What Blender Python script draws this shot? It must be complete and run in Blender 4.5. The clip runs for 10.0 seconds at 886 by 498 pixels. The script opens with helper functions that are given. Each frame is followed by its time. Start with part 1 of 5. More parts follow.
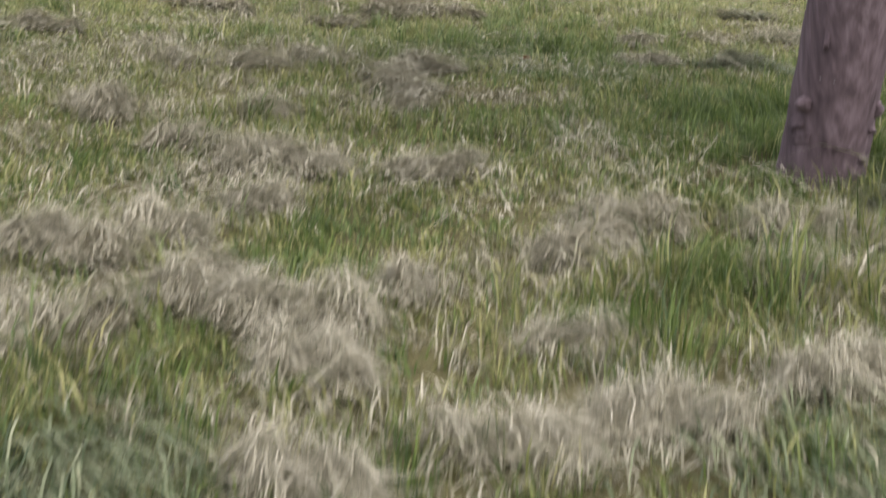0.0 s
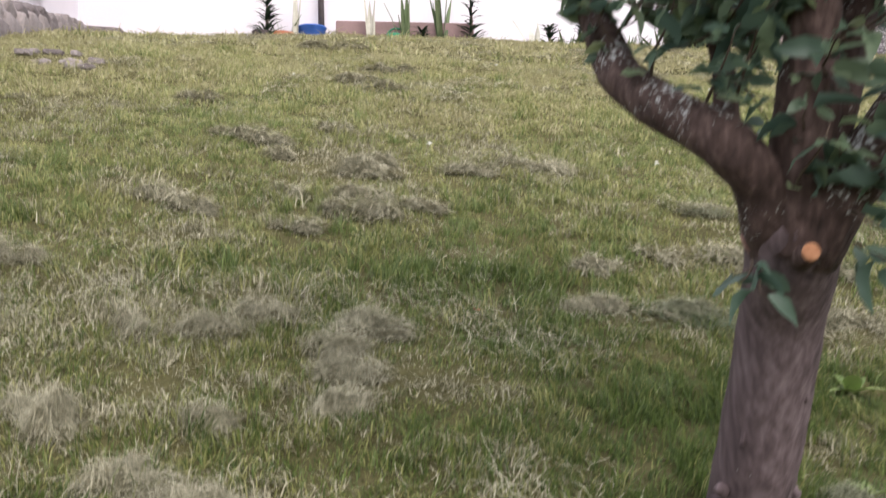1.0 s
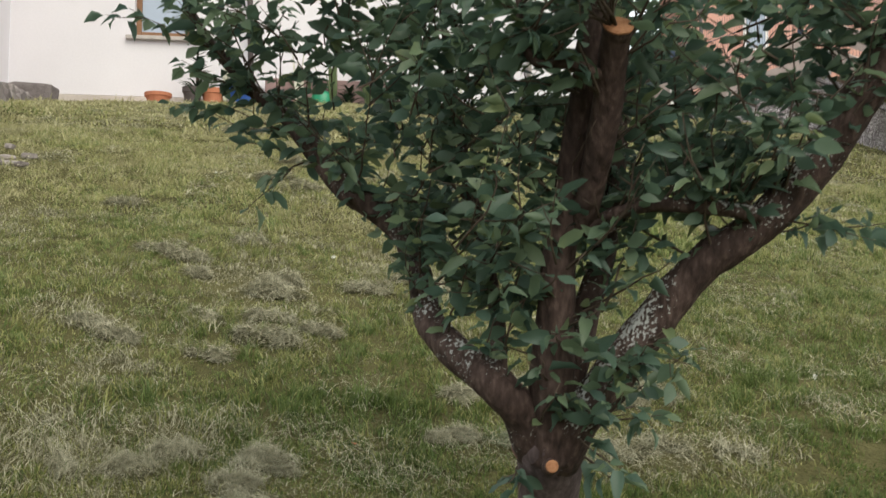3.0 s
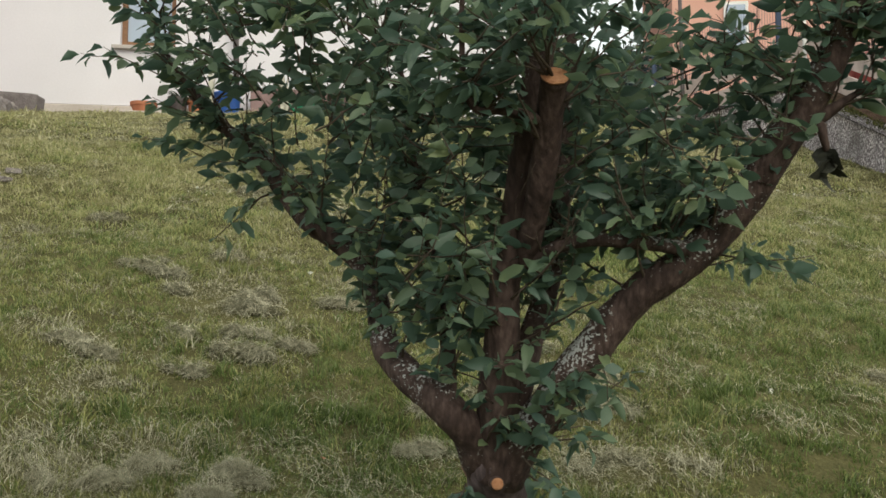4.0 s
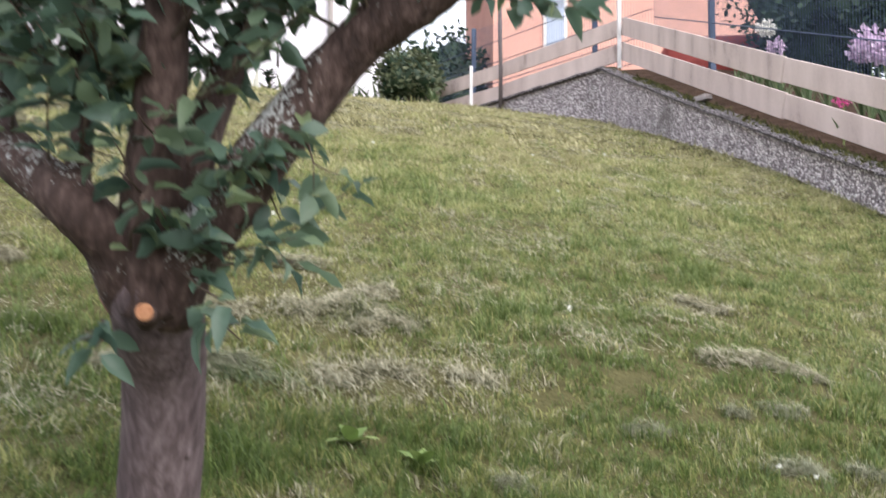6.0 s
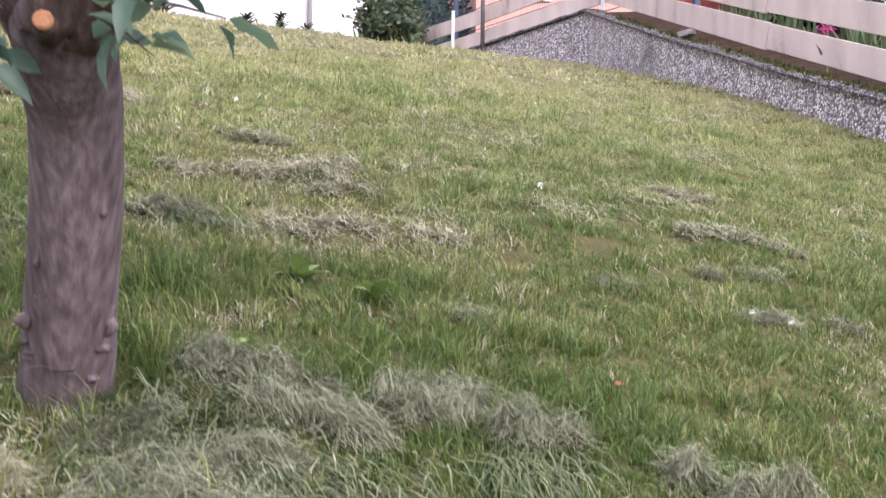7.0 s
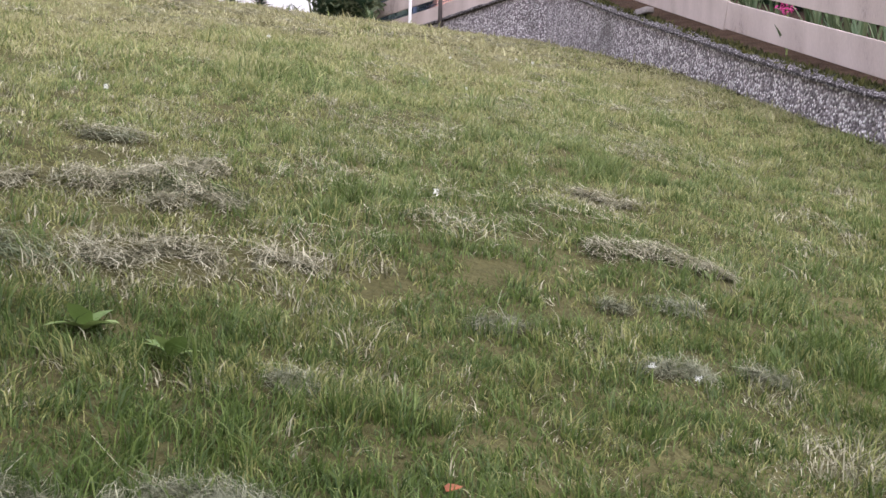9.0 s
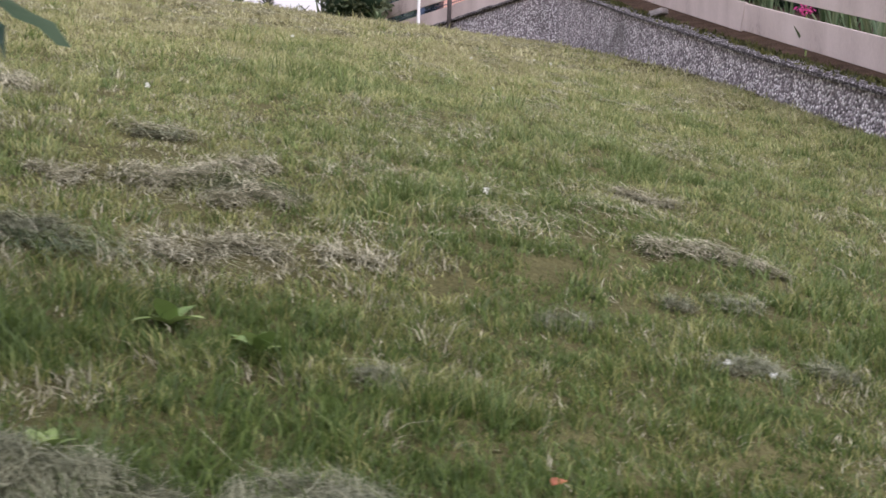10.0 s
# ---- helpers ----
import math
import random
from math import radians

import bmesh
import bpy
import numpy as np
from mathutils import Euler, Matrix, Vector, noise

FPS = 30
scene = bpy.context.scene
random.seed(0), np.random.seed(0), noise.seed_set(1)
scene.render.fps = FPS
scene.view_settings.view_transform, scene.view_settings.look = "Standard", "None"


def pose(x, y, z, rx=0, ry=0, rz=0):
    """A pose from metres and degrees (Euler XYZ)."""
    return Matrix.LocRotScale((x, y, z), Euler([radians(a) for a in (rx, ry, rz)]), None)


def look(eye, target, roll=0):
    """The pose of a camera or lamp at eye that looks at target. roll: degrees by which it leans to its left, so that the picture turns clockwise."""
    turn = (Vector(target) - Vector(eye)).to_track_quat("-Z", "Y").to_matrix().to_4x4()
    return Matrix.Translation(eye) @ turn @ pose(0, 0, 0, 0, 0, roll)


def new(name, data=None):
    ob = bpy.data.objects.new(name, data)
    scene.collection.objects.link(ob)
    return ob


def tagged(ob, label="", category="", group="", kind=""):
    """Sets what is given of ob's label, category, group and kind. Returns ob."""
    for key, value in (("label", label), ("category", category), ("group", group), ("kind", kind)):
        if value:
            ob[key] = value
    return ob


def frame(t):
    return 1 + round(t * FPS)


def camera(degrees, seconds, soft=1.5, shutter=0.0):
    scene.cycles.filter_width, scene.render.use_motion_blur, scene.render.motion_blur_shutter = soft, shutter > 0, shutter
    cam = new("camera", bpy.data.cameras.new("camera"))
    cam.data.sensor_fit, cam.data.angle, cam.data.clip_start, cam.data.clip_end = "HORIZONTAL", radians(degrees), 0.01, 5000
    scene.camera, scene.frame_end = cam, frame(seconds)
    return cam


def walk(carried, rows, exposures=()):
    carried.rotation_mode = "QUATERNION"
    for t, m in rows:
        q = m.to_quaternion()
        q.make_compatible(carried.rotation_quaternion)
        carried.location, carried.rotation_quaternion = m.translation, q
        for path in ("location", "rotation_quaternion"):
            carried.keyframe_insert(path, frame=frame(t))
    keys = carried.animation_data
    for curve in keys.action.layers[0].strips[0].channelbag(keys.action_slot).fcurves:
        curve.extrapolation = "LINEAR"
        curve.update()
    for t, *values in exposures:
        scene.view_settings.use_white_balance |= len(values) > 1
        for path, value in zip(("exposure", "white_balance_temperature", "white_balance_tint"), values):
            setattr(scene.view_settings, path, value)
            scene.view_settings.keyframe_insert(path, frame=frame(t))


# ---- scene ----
cam = camera(48.6, 10.0, 1.5, 0.4)
PATH = [
    (0, (0.203, 0.146, 0.875), (0.087, 2.142, 0.878), -0.7),
    (0.5, (0.243, 0.229, 1.226), (0.163, 2.228, 1.259), -0.3),
    (1, (0.328, 0.1, 1.558), (0.237, 2.096, 1.627), 0.3),
    (1.5, (0.41, -0.152, 1.754), (0.328, 1.844, 1.865), 0.6),
    (2, (0.449, -0.358, 1.867), (0.438, 1.638, 1.988), 0.5),
    (2.5, (0.5, -0.466, 1.913), (0.531, 1.53, 2.044), 0.3),
    (3, (0.554, -0.608, 1.977), (0.595, 1.387, 2.107), 0.3),
    (3.2, (0.561, -0.657, 2.009), (0.613, 1.337, 2.151), 0.5),
    (4.3, (0.693, -0.788, 2.034), (0.759, 1.206, 2.175), 0.2),
    (4.5, (0.73, -0.728, 2.007), (0.796, 1.264, 2.165), 0.1),
    (5, (0.827, -0.487, 1.875), (0.975, 1.499, 2.062), -0.2),
    (5.5, (0.917, -0.241, 1.759), (1.17, 1.733, 1.957), 0.3),
    (6, (1.017, 0.025, 1.589), (1.428, 1.976, 1.75), 0.4),
    (6.2, (1.035, 0.104, 1.513), (1.474, 2.05, 1.655), 0.4),
    (7.3, (1.181, 0.248, 1.124), (1.623, 2.196, 1.216), 1.0),
    (7.5, (1.217, 0.309, 1.093), (1.653, 2.259, 1.182), 1.0),
    (8, (1.365, 0.434, 1.071), (1.795, 2.386, 1.146), 1.0),
    (8.5, (1.516, 0.588, 1.173), (1.983, 2.532, 1.235), 1.0),
    (9, (1.585, 0.638, 1.391), (2.08, 2.575, 1.437), 1.0),
    (9.5, (1.567, 0.66, 1.371), (2.072, 2.594, 1.419), 1.0),
    (10, (1.398, 0.676, 1.376), (1.898, 2.612, 1.425), 1.1),
]
walk(cam, [(t, look(eye, target, roll)) for t, eye, target, roll in PATH], exposures=[
    (0.0, 1.0, 6200, 21), (0.5, 0.97, 6400, 17), (1.0, 0.88, 6450, 16), (1.5, 0.7, 6550, 12), (2.0, 0.6, 6700, 8), (2.5, 0.53, 6680, 5), (3.0, 0.45, 6820, 3), (4.5, 0.27, 6950, 0),
    (5.0, 0.37, 6980, 0), (5.5, 0.76, 6700, 6), (6.0, 1.18, 6250, 13), (7.5, 1.42, 6050, 23), (9.0, 1.0, 6100, 19), (10.0, 0.77, 6120, 20)])

# ---- world and light: overcast evening sky ----
world = bpy.data.worlds.new("sky")
scene.world = world
world.use_nodes = True
wn = world.node_tree
sky = wn.nodes.new("ShaderNodeTexSky")
sky.sky_type, sky.sun_disc = "NISHITA", False
SUN_UP, SUN_ROUND = radians(44), radians(152)
sky.sun_elevation, sky.sun_rotation = SUN_UP, SUN_ROUND
sky.air_density, sky.dust_density, sky.ozone_density = 1.0, 4.0, 1.0
haze = wn.nodes.new("ShaderNodeMixRGB")
haze.inputs[0].default_value = 0.72
haze.inputs[2].default_value = (7.4, 7.5, 7.8, 1)
wn.links.new(sky.outputs[0], haze.inputs[1])
wn.links.new(haze.outputs[0], wn.nodes["Background"].inputs[0])
wn.nodes["Background"].inputs[1].default_value = 0.15
sun = new("sun", bpy.data.lights.new("sun", "SUN"))
sun.data.energy, sun.data.angle, sun.data.color = 1.3, radians(60), (1.0, 0.95, 0.88)
sun.matrix_world = look((0, 0, 0), (-math.sin(SUN_ROUND) * math.cos(SUN_UP), -math.cos(SUN_ROUND) * math.cos(SUN_UP), -math.sin(SUN_UP)))


# ---- materials ----
def mat(name, stops, scale=8.0, fine=60.0, rough=0.85, bump=0.3, bump_scale=80.0, mix=0.4, metal=0.0, island=0.0, spec=0.3, dist=0.01, stretch=None, trans=0.0, obj=0.0):
    """A surface with a coarse and a fine variation of its colours, and fine relief."""
    m = bpy.data.materials.new(name)
    m.use_nodes = True
    t = m.node_tree
    n, l = t.nodes, t.links
    b = n["Principled BSDF"]
    b.inputs["Roughness"].default_value, b.inputs["Metallic"].default_value = rough, metal
    b.inputs["Specular IOR Level"].default_value = spec
    co = n.new("ShaderNodeTexCoord")
    src = co.outputs["Object"]
    if stretch:
        mp = n.new("ShaderNodeMapping")
        mp.inputs["Scale"].default_value = stretch
        l.new(src, mp.inputs[0])
        src = mp.outputs[0]
    a, f = n.new("ShaderNodeTexNoise"), n.new("ShaderNodeTexNoise")
    a.inputs["Scale"].default_value, a.inputs["Detail"].default_value = scale, 4
    f.inputs["Scale"].default_value, f.inputs["Detail"].default_value = fine, 3
    l.new(src, a.inputs[0]), l.new(src, f.inputs[0])
    x = n.new("ShaderNodeMix")
    x.inputs[0].default_value = mix
    l.new(a.outputs[0], x.inputs[2]), l.new(f.outputs[0], x.inputs[3])
    value = x.outputs[0]
    for amount, socket in ((island, "Random Per Island"), (obj, "Random")):
        if amount:
            g = n.new("ShaderNodeNewGeometry" if socket == "Random Per Island" else "ShaderNodeObjectInfo")
            y = n.new("ShaderNodeMix")
            y.inputs[0].default_value = amount
            l.new(value, y.inputs[2]), l.new(g.outputs[socket], y.inputs[3])
            value = y.outputs[0]
    r = n.new("ShaderNodeValToRGB")
    while len(r.color_ramp.elements) < len(stops):
        r.color_ramp.elements.new(0.5)
    for e, (p, c) in zip(r.color_ramp.elements, stops):
        e.position, e.color = p, (*c, 1)
    l.new(value, r.inputs[0])
    l.new(r.outputs[0], b.inputs["Base Color"])
    if bump:
        bn, bu = n.new("ShaderNodeTexNoise"), n.new("ShaderNodeBump")
        bn.inputs["Scale"].default_value, bn.inputs["Detail"].default_value = bump_scale, 4
        bu.inputs["Strength"].default_value, bu.inputs["Distance"].default_value = bump, dist
        l.new(src, bn.inputs[0]), l.new(bn.outputs[0], bu.inputs["Height"]), l.new(bu.outputs[0], b.inputs["Normal"])
    if trans:
        tr, sh = n.new("ShaderNodeBsdfTranslucent"), n.new("ShaderNodeMixShader")
        sh.inputs[0].default_value = trans
        l.new(r.outputs[0], tr.inputs[0])
        l.new(b.outputs[0], sh.inputs[1]), l.new(tr.outputs[0], sh.inputs[2])
        l.new(sh.outputs[0], n["Material Output"].inputs[0])
    return m


def dry_sheen_tips(m, colour, amount):
    """Mown blades: their cut ends bleach to straw, with sheen painted in, most on the dry upper slope."""
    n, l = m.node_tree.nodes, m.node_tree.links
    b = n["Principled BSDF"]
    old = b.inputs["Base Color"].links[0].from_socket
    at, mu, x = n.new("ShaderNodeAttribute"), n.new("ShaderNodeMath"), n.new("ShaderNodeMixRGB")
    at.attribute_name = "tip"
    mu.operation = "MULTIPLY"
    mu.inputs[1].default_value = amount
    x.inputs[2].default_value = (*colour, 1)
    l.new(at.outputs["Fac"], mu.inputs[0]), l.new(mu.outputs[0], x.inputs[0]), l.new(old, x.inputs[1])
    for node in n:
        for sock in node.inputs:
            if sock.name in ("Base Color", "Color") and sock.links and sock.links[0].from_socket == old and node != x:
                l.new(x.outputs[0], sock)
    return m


def two(name, c0, c1, **k):
    return mat(name, [(0.3, c0), (0.7, c1)], **k)


def pebble_mat(name):
    """Washed concrete: pale and violet-grey pebbles in dark mortar."""
    m = bpy.data.materials.new(name)
    m.use_nodes = True
    n, l = m.node_tree.nodes, m.node_tree.links
    b = n["Principled BSDF"]
    b.inputs["Roughness"].default_value = 0.75
    co, v, d = n.new("ShaderNodeTexCoord"), n.new("ShaderNodeTexVoronoi"), n.new("ShaderNodeTexNoise")
    v.inputs["Scale"].default_value, v.inputs["Randomness"].default_value = 44, 1
    d.inputs["Scale"].default_value, d.inputs["Detail"].default_value = 1.3, 5
    l.new(co.outputs["Object"], v.inputs[0]), l.new(co.outputs["Object"], d.inputs[0])
    sep, r = n.new("ShaderNodeSeparateColor"), n.new("ShaderNodeValToRGB")
    l.new(v.outputs["Color"], sep.inputs[0])
    for i, (p, c) in enumerate([(0.0, (0.10, 0.083, 0.09)), (0.32, (0.25, 0.208, 0.22)), (0.56, (0.50, 0.43, 0.445)), (0.72, (0.80, 0.735, 0.75)), (1.0, (0.90, 0.87, 0.86))]):
        e = r.color_ramp.elements[i] if i < 2 else r.color_ramp.elements.new(p)
        e.position, e.color = p, (*c, 1)
    l.new(sep.outputs[0], r.inputs[0])
    edge = n.new("ShaderNodeMapRange")
    edge.inputs[1].default_value, edge.inputs[2].default_value, edge.inputs[3].default_value, edge.inputs[4].default_value = 0.4, 0.75, 0.0, 0.8
    l.new(v.outputs["Distance"], edge.inputs[0])
    x = n.new("ShaderNodeMixRGB")
    x.inputs[2].default_value = (0.17, 0.145, 0.15, 1)
    l.new(edge.outputs[0], x.inputs[0]), l.new(r.outputs[0], x.inputs[1])
    st = n.new("ShaderNodeMapRange")
    st.inputs[1].default_value, st.inputs[2].default_value, st.inputs[3].default_value, st.inputs[4].default_value = 0.55, 0.75, 0.0, 0.65
    l.new(d.outputs[0], st.inputs[0])
    y = n.new("ShaderNodeMixRGB")
    y.inputs[2].default_value = (0.10, 0.09, 0.08, 1)
    l.new(st.outputs[0], y.inputs[0]), l.new(x.outputs[0], y.inputs[1])
    l.new(y.outputs[0], b.inputs["Base Color"])
    bu = n.new("ShaderNodeBump")
    bu.invert = True
    bu.inputs["Strength"].default_value, bu.inputs["Distance"].default_value = 1.0, 0.02
    l.new(v.outputs["Distance"], bu.inputs["Height"]), l.new(bu.outputs[0], b.inputs["Normal"])
    return m


def bark_mat(name, stops, bump, bump_scale, stretch):
    """Red-brown apple bark with fissures along the wood and pale grey lichen."""
    m = mat(name, stops, scale=14, fine=70, rough=0.85, bump=bump, bump_scale=bump_scale, dist=0.012, stretch=stretch, mix=0.6)
    n, l = m.node_tree.nodes, m.node_tree.links
    b = n["Principled BSDF"]
    old = b.inputs["Base Color"].links[0].from_socket
    co, a, f = n.new("ShaderNodeTexCoord"), n.new("ShaderNodeTexNoise"), n.new("ShaderNodeTexNoise")
    a.inputs["Scale"].default_value, a.inputs["Detail"].default_value = 9, 3
    f.inputs["Scale"].default_value, f.inputs["Detail"].default_value = 120, 3
    g, s = n.new("ShaderNodeNewGeometry"), n.new("ShaderNodeSeparateXYZ")
    l.new(co.outputs["Object"], a.inputs[0]), l.new(co.outputs["Object"], f.inputs[0])
    l.new(g.outputs["Normal"], s.inputs[0])
    at = n.new("ShaderNodeAttribute")
    at.attribute_name = "lichen"
    terms = [(a.outputs[0], 1.5), (f.outputs[0], 1.9), (s.outputs[2], 0.22), (at.outputs["Fac"], 0.85)]
    last = None
    for sock, k in terms:
        mu = n.new("ShaderNodeMath")
        mu.operation = "MULTIPLY_ADD"
        mu.inputs[1].default_value = k
        l.new(sock, mu.inputs[0])
        if last:
            l.new(last, mu.inputs[2])
        else:
            mu.inputs[2].default_value = 0.0
        last = mu.outputs[0]
    mr = n.new("ShaderNodeMapRange")
    mr.inputs[1].default_value, mr.inputs[2].default_value = 2.42, 2.58
    l.new(last, mr.inputs[0])
    x = n.new("ShaderNodeMixRGB")
    x.inputs[2].default_value = (0.36, 0.37, 0.36, 1)
    l.new(mr.outputs[0], x.inputs[0]), l.new(old, x.inputs[1]), l.new(x.outputs[0], b.inputs["Base Color"])
    return m


M_SOIL = two("lawn_soil", (0.045, 0.043, 0.018), (0.13, 0.12, 0.055), scale=3, fine=50, rough=1, bump=0.8, bump_scale=60, dist=0.03, spec=0.05)
M_GRASS = dry_sheen_tips(mat("grass_blade", [(0.2, (0.055, 0.085, 0.019)), (0.42, (0.125, 0.16, 0.040)), (0.58, (0.21, 0.23, 0.064)), (0.82, (0.40, 0.385, 0.165))], scale=0.9, fine=5, mix=0.45, rough=0.55, bump=0, island=0.6, trans=0.35, spec=0.3), (0.60, 0.58, 0.29), 0.75)
M_LUSH = dry_sheen_tips(mat("lush_blade", [(0.2, (0.026, 0.058, 0.010)), (0.6, (0.078, 0.130, 0.024)), (0.85, (0.19, 0.25, 0.066))], scale=2, fine=7, rough=0.5, bump=0, island=0.6, trans=0.35, spec=0.35), (0.42, 0.47, 0.20), 0.6)
M_HAY = mat("hay_strand", [(0.12, (0.11, 0.105, 0.062)), (0.42, (0.29, 0.275, 0.18)), (0.82, (0.54, 0.51, 0.375))], scale=9, fine=40, rough=0.75, bump=0, island=0.8, trans=0.15, spec=0.2)
M_STRAW = mat("straw_blade", [(0.2, (0.24, 0.225, 0.11)), (0.5, (0.42, 0.395, 0.215)), (0.85, (0.60, 0.565, 0.36))], scale=1.4, fine=9, rough=0.6, bump=0, island=0.5, trans=0.3, spec=0.3)
M_HALFDRY = mat("half_dry_stalk", [(0.15, (0.06, 0.07, 0.036)), (0.45, (0.175, 0.185, 0.112)), (0.88, (0.42, 0.42, 0.29))], scale=7, fine=40, rough=0.7, bump=0, island=0.8, trans=0.15, spec=0.25)
M_LONG = mat("long_blade", [(0.15, (0.045, 0.07, 0.028)), (0.5, (0.115, 0.145, 0.066)), (0.85, (0.29, 0.31, 0.175))], scale=4, fine=20, rough=0.55, bump=0, island=0.7, trans=0.3, spec=0.3)
# mat inside the heaps, coloured darker than the stalks to give them shadow
M_HAYCORE = two("hay_mat", (0.06, 0.058, 0.034), (0.17, 0.16, 0.10), scale=40, fine=160, rough=1, bump=1, bump_scale=150, dist=0.02, spec=0.05)
M_BARK = bark_mat("apple_bark", [(0.3, (0.015, 0.009, 0.0075)), (0.5, (0.05, 0.031, 0.026)), (0.72, (0.12, 0.083, 0.073))], 1.0, 46, (1, 1, 0.4))
M_TRUNK = bark_mat("trunk_bark", [(0.3, (0.034, 0.024, 0.025)), (0.5, (0.088, 0.064, 0.066)), (0.75, (0.19, 0.15, 0.155))], 0.45, 90, (1, 1, 0.12))
M_TWIG = two("twig_bark", (0.04, 0.03, 0.022), (0.11, 0.08, 0.06), scale=20, fine=90, rough=0.8, bump=0.4)
M_CUT = two("cut_wood", (0.26, 0.11, 0.05), (0.42, 0.21, 0.11), scale=30, fine=120, rough=0.7, bump=0.3)
M_WOUND = two("torn_bark", (0.20, 0.10, 0.085), (0.42, 0.27, 0.24), scale=25, fine=110, rough=0.8, bump=0.5)
M_LEAF = mat("apple_leaf", [(0.1, (0.062, 0.11, 0.088)), (0.5, (0.105, 0.168, 0.118)), (0.8, (0.165, 0.23, 0.135)), (0.97, (0.34, 0.37, 0.13))], scale=3, fine=30, rough=0.42, bump=0.4, bump_scale=70, dist=0.004, island=0.7, trans=0.5, spec=0.5)
M_LEAF1 = mat("apple_leaf_single", [(0.1, (0.062, 0.11, 0.088)), (0.5, (0.105, 0.168, 0.118)), (0.8, (0.165, 0.23, 0.135)), (0.97, (0.34, 0.37, 0.13))], scale=20, fine=60, rough=0.42, bump=0.4, bump_scale=70, dist=0.004, obj=0.7, trans=0.5, spec=0.5)
M_RENDER = two("white_render", (0.68, 0.655, 0.695), (0.75, 0.725, 0.765), scale=1.2, fine=40, rough=0.9, bump=0.25, bump_scale=220, dist=0.004, spec=0.1)
M_PLINTH = two("plinth_render", (0.42, 0.36, 0.32), (0.60, 0.54, 0.50), scale=2, fine=30, rough=0.9, bump=0.3)
M_WINDOW = two("brown_window_wood", (0.17, 0.085, 0.045), (0.27, 0.145, 0.08), scale=6, fine=60, rough=0.5, bump=0.1, stretch=(1, 1, 6))
M_SILL = two("sill_stone", (0.38, 0.34, 0.32), (0.52, 0.48, 0.46), scale=10, fine=90, rough=0.7, bump=0.1)
M_PEBBLE = pebble_mat("washed_concrete")
M_COPING = mat("coping_stone", [(0.40, (0.03, 0.025, 0.026)), (0.53, (0.08, 0.068, 0.07)), (0.66, (0.58, 0.54, 0.55))], scale=12, fine=60, mix=0.8, rough=0.9, bump=0.9, bump_scale=60, dist=0.02)
M_MOSS = two("moss", (0.03, 0.035, 0.012), (0.10, 0.10, 0.03), scale=6, fine=40, rough=1, bump=0, island=0.6)
M_BOARD = mat("fence_board", [(0.28, (0.19, 0.145, 0.13)), (0.4, (0.47, 0.38, 0.345)), (0.62, (0.60, 0.495, 0.455))], scale=1.3, fine=40, mix=0.25, rough=0.7, bump=0.2, bump_scale=60, stretch=(2.5, 2.5, 0.7))
M_WHITE = two("white_paint", (0.66, 0.65, 0.64), (0.80, 0.79, 0.78), scale=8, fine=60, rough=0.5, bump=0.1)
M_DARKPOLE = two("dark_metal", (0.06, 0.05, 0.05), (0.13, 0.11, 0.11), scale=9, fine=70, rough=0.6, metal=0.3, bump=0.1)
M_BLUE = two("blue_grey_metal", (0.028, 0.045, 0.085), (0.06, 0.085, 0.14), scale=7, fine=60, rough=0.45, metal=0.2, bump=0.05)
M_SALMON = two("salmon_render", (0.60, 0.33, 0.265), (0.68, 0.40, 0.325), scale=1.0, fine=50, rough=0.9, bump=0.2, bump_scale=200, dist=0.004, spec=0.1)
M_EARTH = two("bed_earth", (0.03, 0.02, 0.014), (0.095, 0.062, 0.045), scale=6, fine=60, rough=1, bump=1, bump_scale=40, dist=0.04, spec=0.05)
M_TERRA = two("terracotta", (0.36, 0.13, 0.07), (0.50, 0.21, 0.12), scale=9, fine=70, rough=0.8, bump=0.15)
M_BLUEP = two("blue_plastic", (0.02, 0.10, 0.42), (0.035, 0.15, 0.52), scale=5, fine=40, rough=0.35, bump=0.03, spec=0.5)
M_GREENP = two("green_plastic", (0.01, 0.20, 0.10), (0.02, 0.27, 0.14), scale=5, fine=40, rough=0.35, bump=0.03, spec=0.5)
M_BRICK = two("mauve_planter", (0.20, 0.135, 0.13), (0.30, 0.205, 0.20), scale=5, fine=60, rough=0.85, bump=0.4)
M_STONE = two("field_stone", (0.14, 0.12, 0.12), (0.36, 0.32, 0.31), scale=7, fine=50, rough=0.95, bump=0.8, bump_scale=30, dist=0.03, obj=0.4)
M_SWORD = two("sword_leaf", (0.07, 0.12, 0.05), (0.19, 0.23, 0.12), scale=6, fine=40, rough=0.5, bump=0, island=0.4, trans=0.15)
M_PALE = two("bleached_leaf", (0.40, 0.40, 0.33), (0.62, 0.60, 0.52), scale=6, fine=40, rough=0.6, bump=0.1)
M_SHRUB = two("shrub_leaf", (0.045, 0.065, 0.035), (0.15, 0.17, 0.095), scale=2, fine=20, rough=0.5, bump=0, island=0.6, trans=0.25)
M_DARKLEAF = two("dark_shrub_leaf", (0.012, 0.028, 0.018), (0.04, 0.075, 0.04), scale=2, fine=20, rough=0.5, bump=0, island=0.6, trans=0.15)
M_PINK = two("pink_petal", (0.70, 0.05, 0.30), (0.85, 0.16, 0.45), scale=20, fine=90, rough=0.5, bump=0, trans=0.2)
M_LILAC = two("lilac_petal", (0.50, 0.36, 0.52), (0.74, 0.62, 0.74), scale=20, fine=90, rough=0.5, bump=0, island=0.4, trans=0.2)
M_PETAL = two("white_petal", (0.70, 0.70, 0.64), (0.86, 0.86, 0.80), scale=20, fine=90, rough=0.5, bump=0, trans=0.2)
